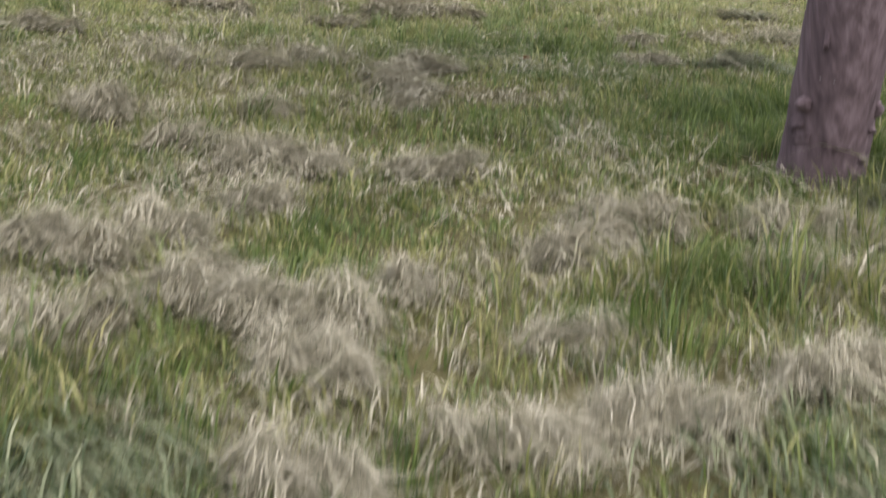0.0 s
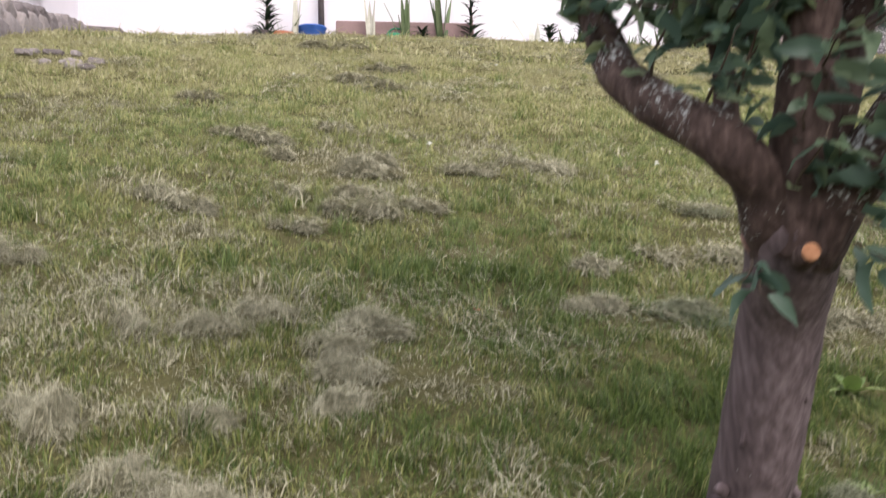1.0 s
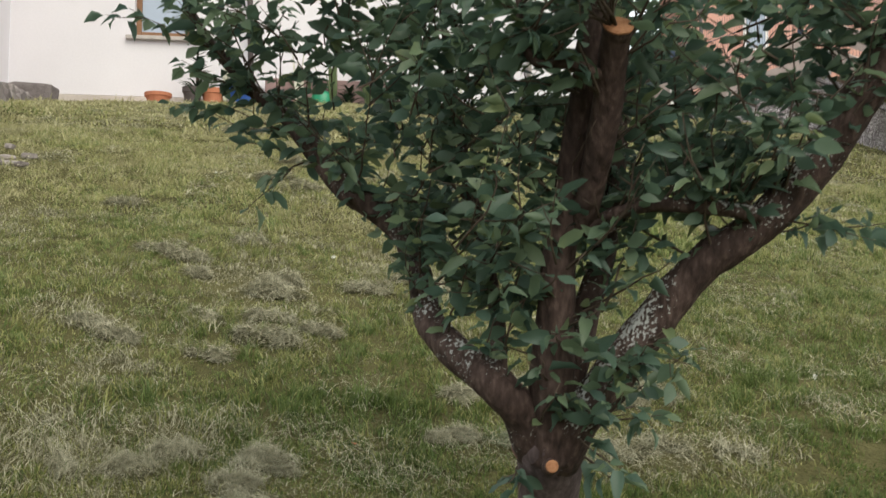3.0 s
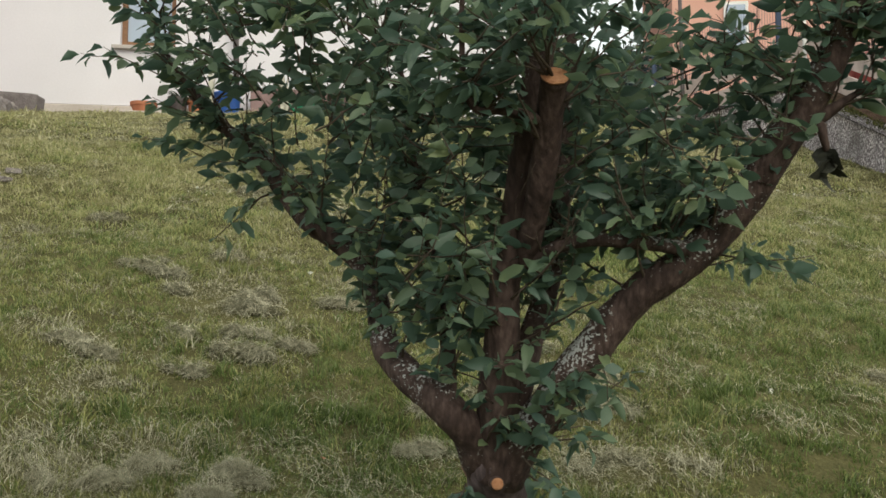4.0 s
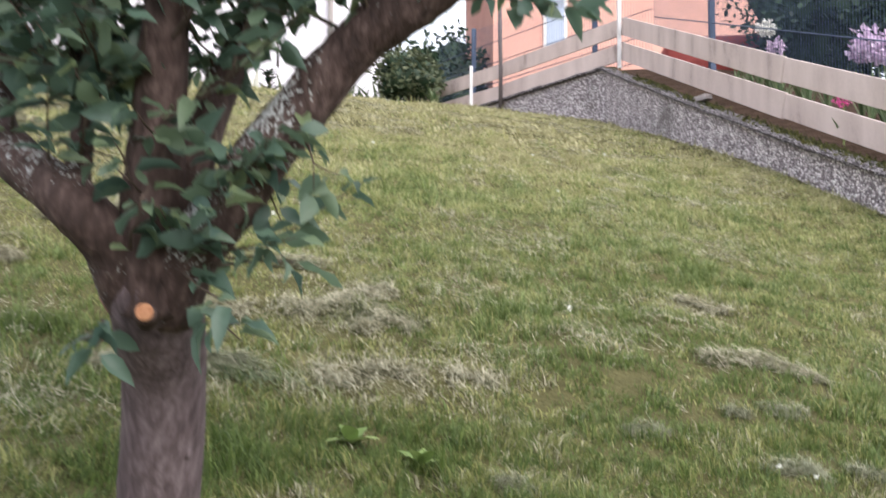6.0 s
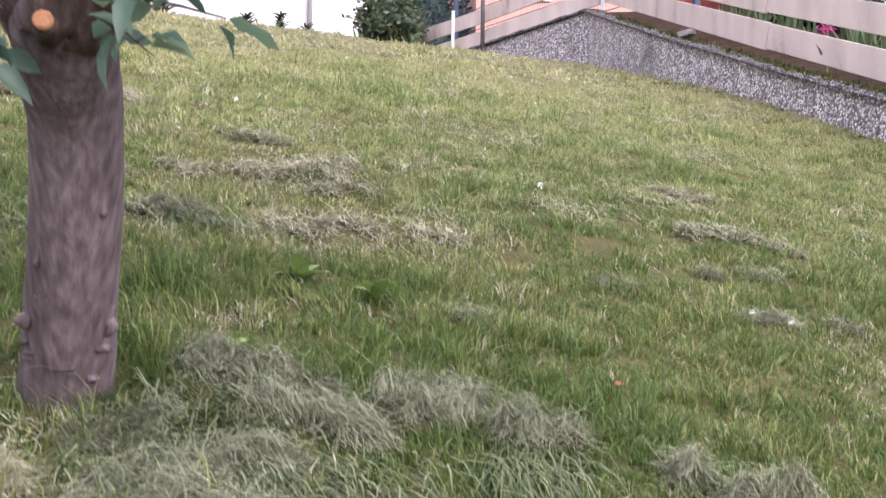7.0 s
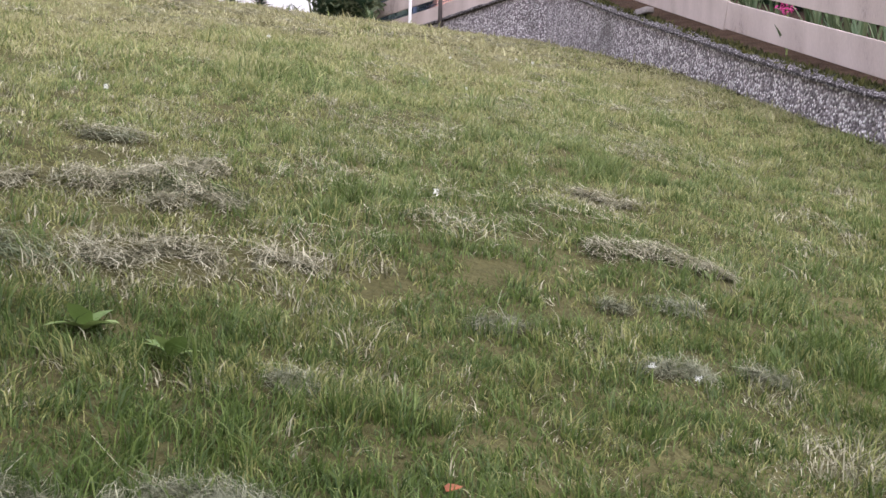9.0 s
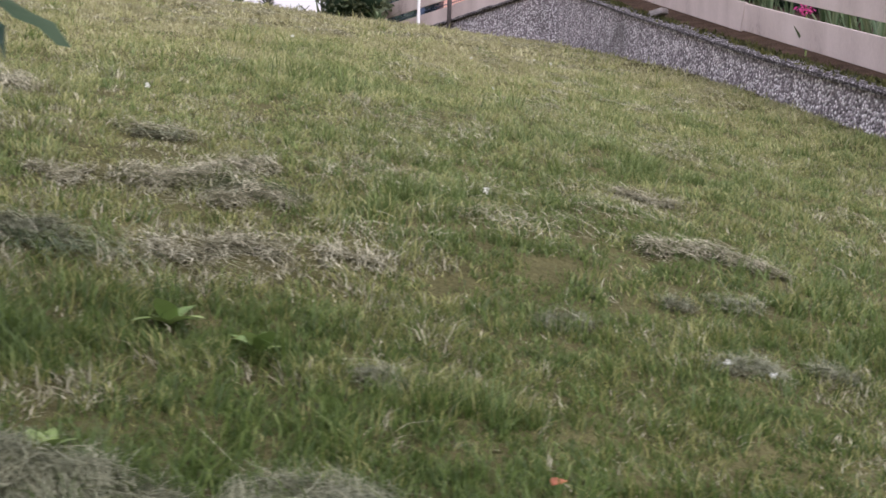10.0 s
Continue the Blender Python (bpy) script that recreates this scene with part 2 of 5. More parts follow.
M_BROWNLEAF = two("dead_leaf", (0.22, 0.07, 0.03), (0.36, 0.13, 0.06), scale=40, fine=140, rough=0.7, bump=0.3, trans=0.1)
M_WITHERED = two("withered_leaf", (0.012, 0.014, 0.012), (0.05, 0.05, 0.035), scale=20, fine=80, rough=0.7, bump=0.3)
M_WEED = two("weed_leaf", (0.13, 0.20, 0.05), (0.24, 0.32, 0.10), scale=10, fine=60, rough=0.5, bump=0.2, obj=0.5, trans=0.2)
M_REDPIPE = two("red_paint", (0.20, 0.035, 0.03), (0.32, 0.06, 0.05), scale=6, fine=50, rough=0.6, bump=0.1)
M_ROOF = two("roof_tile", (0.14, 0.06, 0.045), (0.26, 0.12, 0.09), scale=5, fine=40, rough=0.85, bump=0.5)
M_GLASS = bpy.data.materials.new("window_glass")
M_GLASS.use_nodes = True
_g = M_GLASS.node_tree.nodes["Principled BSDF"]
_g.inputs["Base Color"].default_value, _g.inputs["Roughness"].default_value = (0.30, 0.36, 0.46, 1), 0.04
_g.inputs["Specular IOR Level"].default_value, _g.inputs["Coat Weight"].default_value = 1.0, 1.0
M_CURTAIN = two("curtain_cloth", (0.55, 0.55, 0.57), (0.72, 0.72, 0.74), scale=4, fine=50, rough=0.9, bump=0.3)


# ---- mesh helpers ----
def part(name, bm, material, parent=None, label="", smooth=False):
    me = bpy.data.meshes.new(name)
    bm.to_mesh(me)
    bm.free()
    me.materials.append(material)
    if smooth:
        me.shade_smooth()
    ob = new(name, me)
    if parent:
        ob.parent = parent
    return tagged(ob, label)


def thing(name, label, category, at=(0, 0, 0), group="", kind="", turn=0.0, size=1.0):
    ob = new(name)
    ob.matrix_basis = pose(*at, 0, 0, turn) @ Matrix.Scale(size, 4)
    ob.empty_display_size = 0.1
    return tagged(ob, label, category, group, kind)


def box(bm, lo, hi, bevel=0.0, m=None):
    """Adds a box between two corners, its edges rounded."""
    c = [(a + b) / 2 for a, b in zip(lo, hi)]
    s = [abs(b - a) for a, b in zip(lo, hi)]
    made = bmesh.ops.create_cube(bm, size=1.0, matrix=Matrix.LocRotScale(c, None, s))["verts"]
    if bevel:
        edges = list({e for v in made for e in v.link_edges})
        made = bmesh.ops.bevel(bm, geom=edges, offset=bevel, segments=2, affect="EDGES", profile=0.5)["verts"]
    if m is not None:
        bmesh.ops.transform(bm, matrix=m, verts=list(made))
    return bm


def lathe(profile, sides=24, bm=None):
    """A turned body from rows of (radius, height)."""
    bm = bm or bmesh.new()
    rings = []
    for r, z in profile:
        rings.append([bm.verts.new((r * math.cos(2 * math.pi * i / sides), r * math.sin(2 * math.pi * i / sides), z)) for i in range(sides)])
    for a, b in zip(rings, rings[1:]):
        for i in range(sides):
            bm.faces.new((a[i], a[(i + 1) % sides], b[(i + 1) % sides], b[i]))
    bm.faces.new(rings[0][::-1])
    bm.faces.new(rings[-1])
    return bm


def smooth_line(points, steps):
    """Catmull-Rom line through the points, each with its values."""
    p = [np.array(q, float) for q in points]
    p = [2 * p[0] - p[1]] + p + [2 * p[-1] - p[-2]]
    out = []
    for i in range(1, len(p) - 2):
        for k in range(steps):
            u = k / steps
            out.append(0.5 * (2 * p[i] + (p[i + 1] - p[i - 1]) * u + (2 * p[i - 1] - 5 * p[i] + 4 * p[i + 1] - p[i + 2]) * u * u + (3 * p[i] - p[i - 1] - 3 * p[i + 1] + p[i + 2]) * u ** 3))
    out.append(p[-2])
    return out


def tube(bm, line, sides=10, rough=0.0):
    """A round limb along rows of (x, y, z, radius)."""
    rings = []
    side = Vector((1, 0.2, 0)).normalized()
    for i, q in enumerate(line):
        a, b = line[max(i - 1, 0)], line[min(i + 1, len(line) - 1)]
        d = (Vector(b[:3]) - Vector(a[:3])).normalized()
        side = (side - d * side.dot(d)).normalized()
        up = d.cross(side)
        ring = []
        for k in range(sides):
            w = 2 * math.pi * k / sides
            o = side * math.cos(w) + up * math.sin(w)
            c = Vector(q[:3])
            r = q[3] * (1 + rough * (noise.noise((c + o * q[3]) * 11.0) + 0.5 * noise.noise((c + o * q[3]) * 31.0)))
            ring.append(bm.verts.new(c + o * r))
        rings.append(ring)
    for a, b in zip(rings, rings[1:]):
        for k in range(sides):
            bm.faces.new((a[k], a[(k + 1) % sides], b[(k + 1) % sides], b[k]))
    bm.faces.new(rings[0][::-1])
    bm.faces.new(rings[-1])
    return bm


def raw_mesh(name, verts, faces, sizes, material, label, category, kind="stuff", parent=None):
    """A mesh straight from arrays: the corner rows of all faces, and the corner count of each."""
    me = bpy.data.meshes.new(name)
    me.vertices.add(len(verts))
    me.vertices.foreach_set("co", verts.astype(np.float32).ravel())
    me.loops.add(len(faces))
    me.loops.foreach_set("vertex_index", faces.astype(np.int32))
    me.polygons.add(len(sizes))
    starts = np.concatenate([[0], np.cumsum(sizes)[:-1]]).astype(np.int32)
    me.polygons.foreach_set("loop_start", starts)
    me.update(calc_edges=True)
    me.materials.append(material)
    me.shade_smooth()
    ob = new(name, me)
    if parent:
        ob.parent = parent
    return tagged(ob, label, category, kind=kind)


rng = np.random.default_rng(7)

# ---- the lawn's shape ----
LAWN = (0.191606, -0.061702, 0.400021, 0.00049, -0.005179, -0.001454, 3.4e-05, 0.000409, -0.000182)


def lawn_z(x, y):
    """Height of the sloping lawn; level land further out."""
    x, y = np.clip(np.asarray(x, float), -9.5, 7.5), np.clip(np.asarray(y, float), -4.0, 21.0)
    c = LAWN
    drop = 0.055 * np.clip(-1.0 - x, 0, 7) * np.clip((y - 7.5) / 5, 0, 1)
    z = -drop + c[0] + c[1] * x + c[2] * y + c[3] * x * x + c[4] * x * y + c[5] * y * y + c[6] * x * x * y + c[7] * x * y * y + c[8] * y ** 3
    edge = np.clip((x - (4.95 + (y - 5.6) * 0.0749)) / 1.05, 0, 1)
    z = z + 0.12 * edge * edge * np.clip((13.5 - y) / 4, 0, 1)
    return z + 0.018 * np.sin(2.1 * x + 1.3 * y) * np.sin(1.7 * y - 0.8 * x + 1) + 0.012 * np.sin(5.3 * x - 2.0 * y) * np.cos(4.1 * y + 2.7 * x)


def ground_sheet():
    def steps(lo, hi, d, far):
        inner = list(np.arange(lo, hi + d / 2, d))
        out = [0.5, 1.5, 4, 12, 40, 120, 400, far]
        return np.array([lo - o for o in out[::-1]] + inner + [hi + o for o in out])
    xs, ys = steps(-9.5, 7.5, 0.1, 1500), steps(-4, 21, 0.1, 1500)
    gx, gy = np.meshgrid(xs, ys)
    v = np.stack([gx, gy, lawn_z(gx, gy)], -1).reshape(-1, 3)
    w, h = len(xs), len(ys)
    i = (np.arange(h - 1)[:, None] * w + np.arange(w - 1)[None]).ravel()
    f = np.stack([i, i + 1, i + w + 1, i + w], -1).ravel()
    return raw_mesh("ground", v, f, np.full(len(i), 4), M_SOIL, "sloping mown lawn with earth between the blades", "lawn", "structure")


ground_sheet()


def patchy(x, y, s, seed):
    """Smooth random field between 0 and 1."""
    r = np.random.default_rng(seed)
    out = np.zeros_like(x)
    for k in range(6):
        a, ph, f = r.uniform(0, 2 * math.pi), r.uniform(0, 6.28), s * r.uniform(0.6, 1.9)
        out += np.sin((x * math.cos(a) + y * math.sin(a)) * f + ph)
    return 0.5 + out / 7.0


def blades(name, x, y, tall, wide, material, label, lean=0.5, heading=None):
    """Bent, tapered grass blades rooted on the lawn."""
    n = len(x)
    z = lawn_z(x, y) - 0.004
    a, b = rng.uniform(0, 2 * math.pi, n), rng.uniform(0, 2 * math.pi, n)
    if heading is not None:
        a = heading
    bend = tall * rng.uniform(0.1, 1.15, n) * lean
    dx, dy, sx, sy = np.cos(a), np.sin(a), np.cos(b) * wide / 2, np.sin(b) * wide / 2
    root = np.stack([x, y, z], -1)
    up = tall * rng.uniform(0.7, 1.0, n) * (1 - 0.35 * np.clip(bend / tall - 0.5, 0, 1))
    mid = root + np.stack([dx * bend * 0.3, dy * bend * 0.3, up * 0.66], -1)
    tip = root + np.stack([dx * bend, dy * bend, up], -1)
    s = np.stack([sx, sy, np.zeros(n)], -1)
    v = np.stack([root - s, root + s, mid + s * 0.85, mid - s * 0.85, tip], 1).reshape(-1, 3)
    i = np.arange(n)[:, None] * 5
    f = (i + np.array([0, 1, 2, 3, 3, 2, 4])).ravel()
    ob = raw_mesh(name, v, f, np.tile([4, 3], n), material, label, "grass")
    # weights grow up the slope: drier ends plus the sheen of a low view
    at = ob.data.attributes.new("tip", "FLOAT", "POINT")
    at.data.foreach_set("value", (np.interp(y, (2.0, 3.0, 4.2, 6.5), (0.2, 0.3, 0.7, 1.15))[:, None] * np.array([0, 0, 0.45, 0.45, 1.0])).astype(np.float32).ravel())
    return ob


WALL_A, WALL_B = (6.02, 5.6), (6.69, 14.54)          # foot line of the garden wall's lawn face
WALL_C = (5.62, 17.25)


def open_lawn(x, y):
    """True where grass grows: in front of the house and on this side of the wall."""
    wx = np.where(y < 14.54, WALL_A[0] + (y - WALL_A[1]) * 0.0749, 6.69 - (y - 14.54) * 0.395)
    front = 19.54 + (x + 8.02) * 0.105
    left = np.where(y > 8.3, -4.2 - (y - 8.6) * 0.266, -6.3)
    return (x < wx - 0.02) & ((y < front - 0.05) | (x > 4.5)) & (x > left)


def seen_from_walk(x, y):
    return open_lawn(x, y) & (np.abs(x - 0.75) < 1.6 + 0.62 * (y + 0.6)) & (np.hypot(x - 0.86, y - 2.2) > 0.085)


def scatter(n, x0, x1, y0, y1):
    x, y = rng.uniform(x0, x1, n), rng.uniform(y0, y1, n)
    ok = seen_from_walk(x, y)
    return x[ok], y[ok]


# worn, lush and shade-darkened places of the lawn: x, y, half width, half depth
WORN = [(1.48, 3.36, 0.2, 0.1), (1.83, 3.45, 0.22, 0.05), (3.2, 4.45, 0.26, 0.14), (1.42, 1.85, 0.18, 0.07), (1.8, 1.72, 0.3, 0.05), (0.33, 1.25, 0.2, 0.06), (0.2, 2.75, 0.3, 0.14), (-0.4, 4.9, 0.4, 0.25), (-2.95, 7.42, 0.45, 0.35)]
# the spot at (1.62, 4.04) is dark green for the shadow below a ridge
LUSH_AND_SHADE = [(1.5, 2.95, 0.34, 0.14), (2.45, 3.68, 0.34, 0.1), (2.2, 4.2, 0.22, 0.12), (1.62, 4.04, 0.16, 0.06), (1.25, 2.35, 0.4, 0.12), (2.05, 2.3, 0.35, 0.14), (3.7, 5.0, 0.3, 0.15), (2.2, 6.4, 0.5, 0.3), (0.3, 3.6, 0.3, 0.12), (0.39, 1.51, 0.13, 0.08), (0.53, 1.64, 0.1, 0.07), (0.54, 1.2, 0.1, 0.08), (1.6, 2.0, 0.12, 0.06), (1.95, 2.12, 0.4, 0.1), (1.75, 2.6, 0.35, 0.09), (-0.6, 3.45, 0.5, 0.12), (0.2, 3.5, 0.4, 0.12), (0.95, 2.75, 0.3, 0.15), (2.0, 1.75, 0.4, 0.1)]


def spots(x, y, places):
    """1 in the middle of the given places, fading to 0 with an uneven edge."""
    out = np.zeros_like(x)
    for px, py, rx, ry in places:
        d = ((x - px) / rx) ** 2 + ((y - py) / ry) ** 2
        out = np.maximum(out, np.exp(-d * (0.6 + 0.8 * patchy(x, y, 9.0, 12))))
    return out


def grow(zones):
    """Grass in tufts: each with its own height, lean and state, from fresh to dry."""
    for n, x0, x1, y0, y1, tall, wide, per, reach in zones:
        tx, ty = scatter(n // per, x0, x1, y0, y1)
        m = len(tx)
        own = rng.lognormal(-0.05, 0.34, m)
        state = rng.normal(0, 0.38, m)
        heading = rng.uniform(0, 2 * math.pi, m)
        k = np.repeat(np.arange(m), per)
        x, y = tx[k] + rng.normal(0, reach, len(k)), ty[k] + rng.normal(0, reach, len(k))
        ok = seen_from_walk(x, y)
        x, y, k = x[ok], y[ok], k[ok]
        fresh = 0.75 * (patchy(x, y, 1.9, 3) - 0.5) + 0.5 * (patchy(x, y, 6.0, 4) - 0.5) + state[k] + rng.normal(0, 0.2, len(x))
        fresh += 0.12 * np.clip(3.4 - y, 0, 1) * np.clip(x - 0.9, 0, 1) + 0.1 * np.clip(x - 0.9, 0, 1) * np.clip(9 - y, 0, 1) + 0.24 * np.clip(x - 1.1, 0, 1) * np.clip(y - 2.6, 0, 1) * np.clip((10 - y) / 3, 0, 1) - 0.075 * np.clip(y - 3.2, 0, 8) - 0.05 * np.clip(y - 5.0, 0, 5)
        worn, lush_and_shade = spots(x, y, WORN), spots(x, y, LUSH_AND_SHADE)
        fresh += 0.75 * lush_and_shade - 1.3 * worn
        band = np.clip(1.6 * patchy(x * 0.45, y * 1.6, 12.0, 21) - 0.3, 0, 1)
        size = tall * rng.uniform(0.45, 1.2, len(x)) * own[k] * (0.75 + 0.5 * patchy(x, y, 5.5, 5)) * (1 - 0.4 * worn + 0.35 * lush_and_shade) * (0.68 + 0.65 * band)
        fresh += 0.3 * (0.5 - band)
        lean = heading[k] + rng.normal(0, 0.9, len(x))
        lush, dry = fresh > 0.2, fresh < (-0.34 if y0 < 3 else -0.42)
        live = ~lush & ~dry
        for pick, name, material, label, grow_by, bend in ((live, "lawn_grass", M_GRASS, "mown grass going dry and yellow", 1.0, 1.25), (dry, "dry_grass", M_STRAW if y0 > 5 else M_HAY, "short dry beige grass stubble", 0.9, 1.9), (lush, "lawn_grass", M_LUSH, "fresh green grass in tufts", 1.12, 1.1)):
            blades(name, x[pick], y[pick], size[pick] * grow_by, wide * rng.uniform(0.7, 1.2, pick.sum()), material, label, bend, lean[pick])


grow([
    (190000, -1.5, 3.3, 0.3, 1.9, 0.042, 0.0031, 22, 0.015),
    (220000, -1.9, 4.8, 1.9, 3.2, 0.036, 0.0034, 22, 0.017),
    (260000, -2.6, 6.4, 3.2, 6.0, 0.038, 0.0044, 22, 0.023),
    (200000, -4.6, 6.6, 6.0, 9.5, 0.048, 0.0062, 20, 0.04),
    (130000, -7.6, 6.7, 9.5, 20.6, 0.055, 0.014, 10, 0.06),
])


def outer_lawn(n=90000):
    """Coarser grass on the parts of the lawn beside and behind the walk."""
    x, y = rng.uniform(-9.0, 7.0, n), rng.uniform(-3.9, 19.0, n)
    seen = (np.abs(x - 0.75) < 1.6 + 0.62 * (y + 0.6)) & (y > 0.3)
    ok = open_lawn(x, y) & ~seen
    x, y = x[ok], y[ok]
    blades("lawn_grass", x, y, 0.055 * rng.uniform(0.5, 1.2, len(x)), np.full(len(x), 0.012), M_GRASS, "mown grass at the sides of the slope")


outer_lawn()


def strands(count, cx, cy, lx, ly, high, length, wide, turn=0.0, flat=0.35, comb=0.0, loose=9.0):
    """Loose dry stalks draped over a low steep-sided mound: their vertices."""
    c, s = math.cos(turn), math.sin(turn)

    def mound(px, py):
        u, w = ((px - cx) * c + (py - cy) * s) / lx, (-(px - cx) * s + (py - cy) * c) / ly
        lump = 1 + 0.35 * np.sin(px * 47 + cy * 31) * np.sin(py * 53 + cx * 17)
        return np.clip(1 - (u * u + w * w) ** 1.3 / 0.8, 0, 1) * high * lump

    r, q = np.sqrt(rng.uniform(0, 1, count)) * rng.choice([0.75, 0.9, 1.1], count), rng.uniform(0, 2 * math.pi, count)
    u, w = r * np.cos(q), r * np.sin(q)
    x, y = cx + u * lx * c - w * ly * s, cy + u * lx * s + w * ly * c
    a = comb + rng.normal(0, loose, count)
    ln = length * rng.lognormal(-0.3, 0.45, count)
    arc, tilt, layer = rng.normal(0, 0.8, count), rng.normal(0, flat, count), rng.uniform(0.75, 1.12, count)
    rise = 0.008 + 0.16 * high * rng.uniform(0, 1, count) + np.where(rng.uniform(0, 1, count) < 0.12, rng.uniform(0, 0.03, count), 0)
    side = np.stack([-np.sin(a), np.cos(a), rng.uniform(-0.4, 0.4, count)], -1) * wide / 2
    p = []
    for k in (-0.5, -0.17, 0.17, 0.5):
        b = a + arc * k
        px, py = x + np.cos(b) * ln * k, y + np.sin(b) * ln * k
        p.append(np.stack([px, py, lawn_z(px, py) + (0.3 * mound(px, py) + 0.7 * mound(x, y)) * layer + np.maximum(rise + 0.6 * np.sin(tilt) * ln * k, 0.006)], -1))
    v = np.stack([k for q in p for k in (q - side, q + side)], 1)
    i = np.arange(count)[:, None] * 8
    f = (i + np.array([0, 1, 3, 2, 2, 3, 5, 4, 4, 5, 7, 6])).ravel()
    return v.reshape(-1, 3), f, np.full(count * 3, 4)


def loose_hay():
    """Single dry stalks strewn over the mown grass."""
    vs, fs, ss, k = [], [], [], 0
    for x0, x1, y0, y1, spots, wide in ((-1.5, 3.6, 0.5, 3.4, 230, 0.0013), (-2.2, 4.6, 3.4, 6.5, 150, 0.0016), (-3.5, 6.0, 6.5, 13, 300, 0.004)):
        x, y = scatter(spots * 3, x0, x1, y0, y1)
        keep = (patchy(x, y, 2.6, 9) > 0.5) & ~((x > 1.1) & (y < 3.2)) & (y > 1.2)
        for a, b in list(zip(x[keep], y[keep]))[:spots]:
            v, f, s = strands(60, a, b, 0.2, 0.13, 0.035, 0.085, wide, rng.uniform(0, 3), 0.25)
            vs.append(v), fs.append(f + k), ss.append(s)
            k += len(v)
    raw_mesh("loose_hay", np.concatenate(vs), np.concatenate(fs), np.concatenate(ss), M_HAY, "dry cut stalks strewn over the lawn", "hay")


loose_hay()


def hay_clump(x, y, length, high, turn=0.0):
    """A ragged drift of cut, dried grass: several wisps over a thin mat darkened as shade."""
    near = y < 3.4
    z0 = float(lawn_z(x, y))
    root = thing("hay_clump", "ragged heap of dry grey-tan cut grass lying on the lawn", "hay", (x, y, z0), "hay heaps on the lawn")
    vs, fs, ss, k = [], [], [], 0
    wisps = int(rng.integers(4, 8))
    total = int(min(3400, max(400, 15000 * length * (1 if near else 0.5))) * (0.3 if x > 1.2 and y > 2.4 else 0.9))
    c, s = math.cos(turn), math.sin(turn)
    for w in range(wisps):
        u, q = rng.uniform(-0.5, 0.5) * length, rng.normal(0, 0.12) * length
        cx, cy = u * c - q * s, u * s + q * c
        size, lift = length * rng.uniform(0.2, 0.42), high * rng.uniform(0.45, 1.1)
        v, f, n = strands(int(total / wisps * rng.uniform(0.5, 1.5)), x + cx, y + cy, size, size * rng.uniform(0.4, 0.8), lift, 0.075 if near else 0.09, 0.001 if near else 0.0008 + 0.0003 * y, turn + rng.normal(0, 0.3), 0.3, turn + rng.normal(0, 0.45), 0.65)
        vs.append(v - np.array([x, y, z0])), fs.append(f + k), ss.append(n)
        k += len(v)
        bm = bmesh.new()
        bmesh.ops.create_icosphere(bm, subdivisions=2, radius=1.0)
        for p in bm.verts:
            j = 1 + 0.6 * noise.noise(p.co * 2.0 + Vector((x * 9 + w, y * 9, 0)))
            px, py = cx + p.co.x * size * 0.7 * j, cy + p.co.y * size * 0.42 * j
            p.co = Vector((px, py, float(lawn_z(x + px, y + py)) - z0 + 0.005 + max(p.co.z, -0.3) * lift * 0.62 * j))
        part("hay_mat", bm, M_HAYCORE, root, smooth=True)
    raw_mesh("stalk_layer", np.concatenate(vs), np.concatenate(fs), np.concatenate(ss), M_HAY if x < 0.9 else M_HALFDRY, "loose dry stalks", "", "stuff", root)


HAY_NEAR = [
    (-0.5, 1.64, 0.17, 0.06), (-0.33, 1.72, 0.11, 0.065), (-0.385, 1.38, 0.14, 0.07), (-0.13, 1.47, 0.2, 0.055), (0.065, 1.58, 0.07, 0.045), (-0.01, 1.32, 0.12, 0.05),
    (0.02, 1.09, 0.12, 0.05), (0.21, 1.21, 0.12, 0.035), (0.39, 1.27, 0.13, 0.035), (0.31, 1.44, 0.1, 0.035), (0.33, 1.73, 0.18, 0.045), (0.41, 1.85, 0.14, 0.05),
    (0.75, 1.86, 0.2, 0.05), (0.72, 1.68, 0.2, 0.04), (0.62, 1.36, 0.12, 0.04), (-0.27, 1.9, 0.12, 0.04), (-0.2, 1.52, 0.12, 0.04),
    (1.57, 2.19, 0.17, 0.085), (1.76, 2.11, 0.16, 0.075), (2.06, 1.97, 0.09, 0.075), (2.16, 1.88, 0.11, 0.07), (1.32, 2.1, 0.2, 0.045), (1.15, 1.95, 0.22, 0.05),
    (1.16, 1.77, 0.22, 0.05), (1.01, 1.88, 0.22, 0.05), (1.0, 2.05, 0.16, 0.035)]
HAY_MID = [
    (-0.73, 2.92, 0.13, 0.05), (-0.48, 2.97, 0.19, 0.05), (-0.33, 3.1, 0.16, 0.05), (-0.03, 3.08, 0.2, 0.05), (-0.09, 2.92, 0.13, 0.045), (0.66, 3.39, 0.16, 0.03),
    (-0.75, 2.45, 0.17, 0.06), (-0.54, 2.26, 0.15, 0.05), (-0.28, 2.17, 0.24, 0.05), (-0.34, 2.48, 0.1, 0.045), (-0.04, 2.78, 0.17, 0.04), (0.06, 2.13, 0.16, 0.04), (-0.05, 2.62, 0.1, 0.03),
    (0.94, 3.33, 0.22, 0.04), (2.37, 3.11, 0.13, 0.04), (1.83, 2.73, 0.11, 0.035), (2.78, 3.26, 0.07, 0.07),
    (2.78, 2.89, 0.15, 0.035), (3.04, 2.9, 0.14, 0.03), (3.0, 3.3, 0.13, 0.025), (-1.27, 3.35, 0.15, 0.05), (1.18, 2.29, 0.2, 0.05), (1.3, 2.29, 0.15, 0.05), (1.63, 2.3, 0.16, 0.03)]
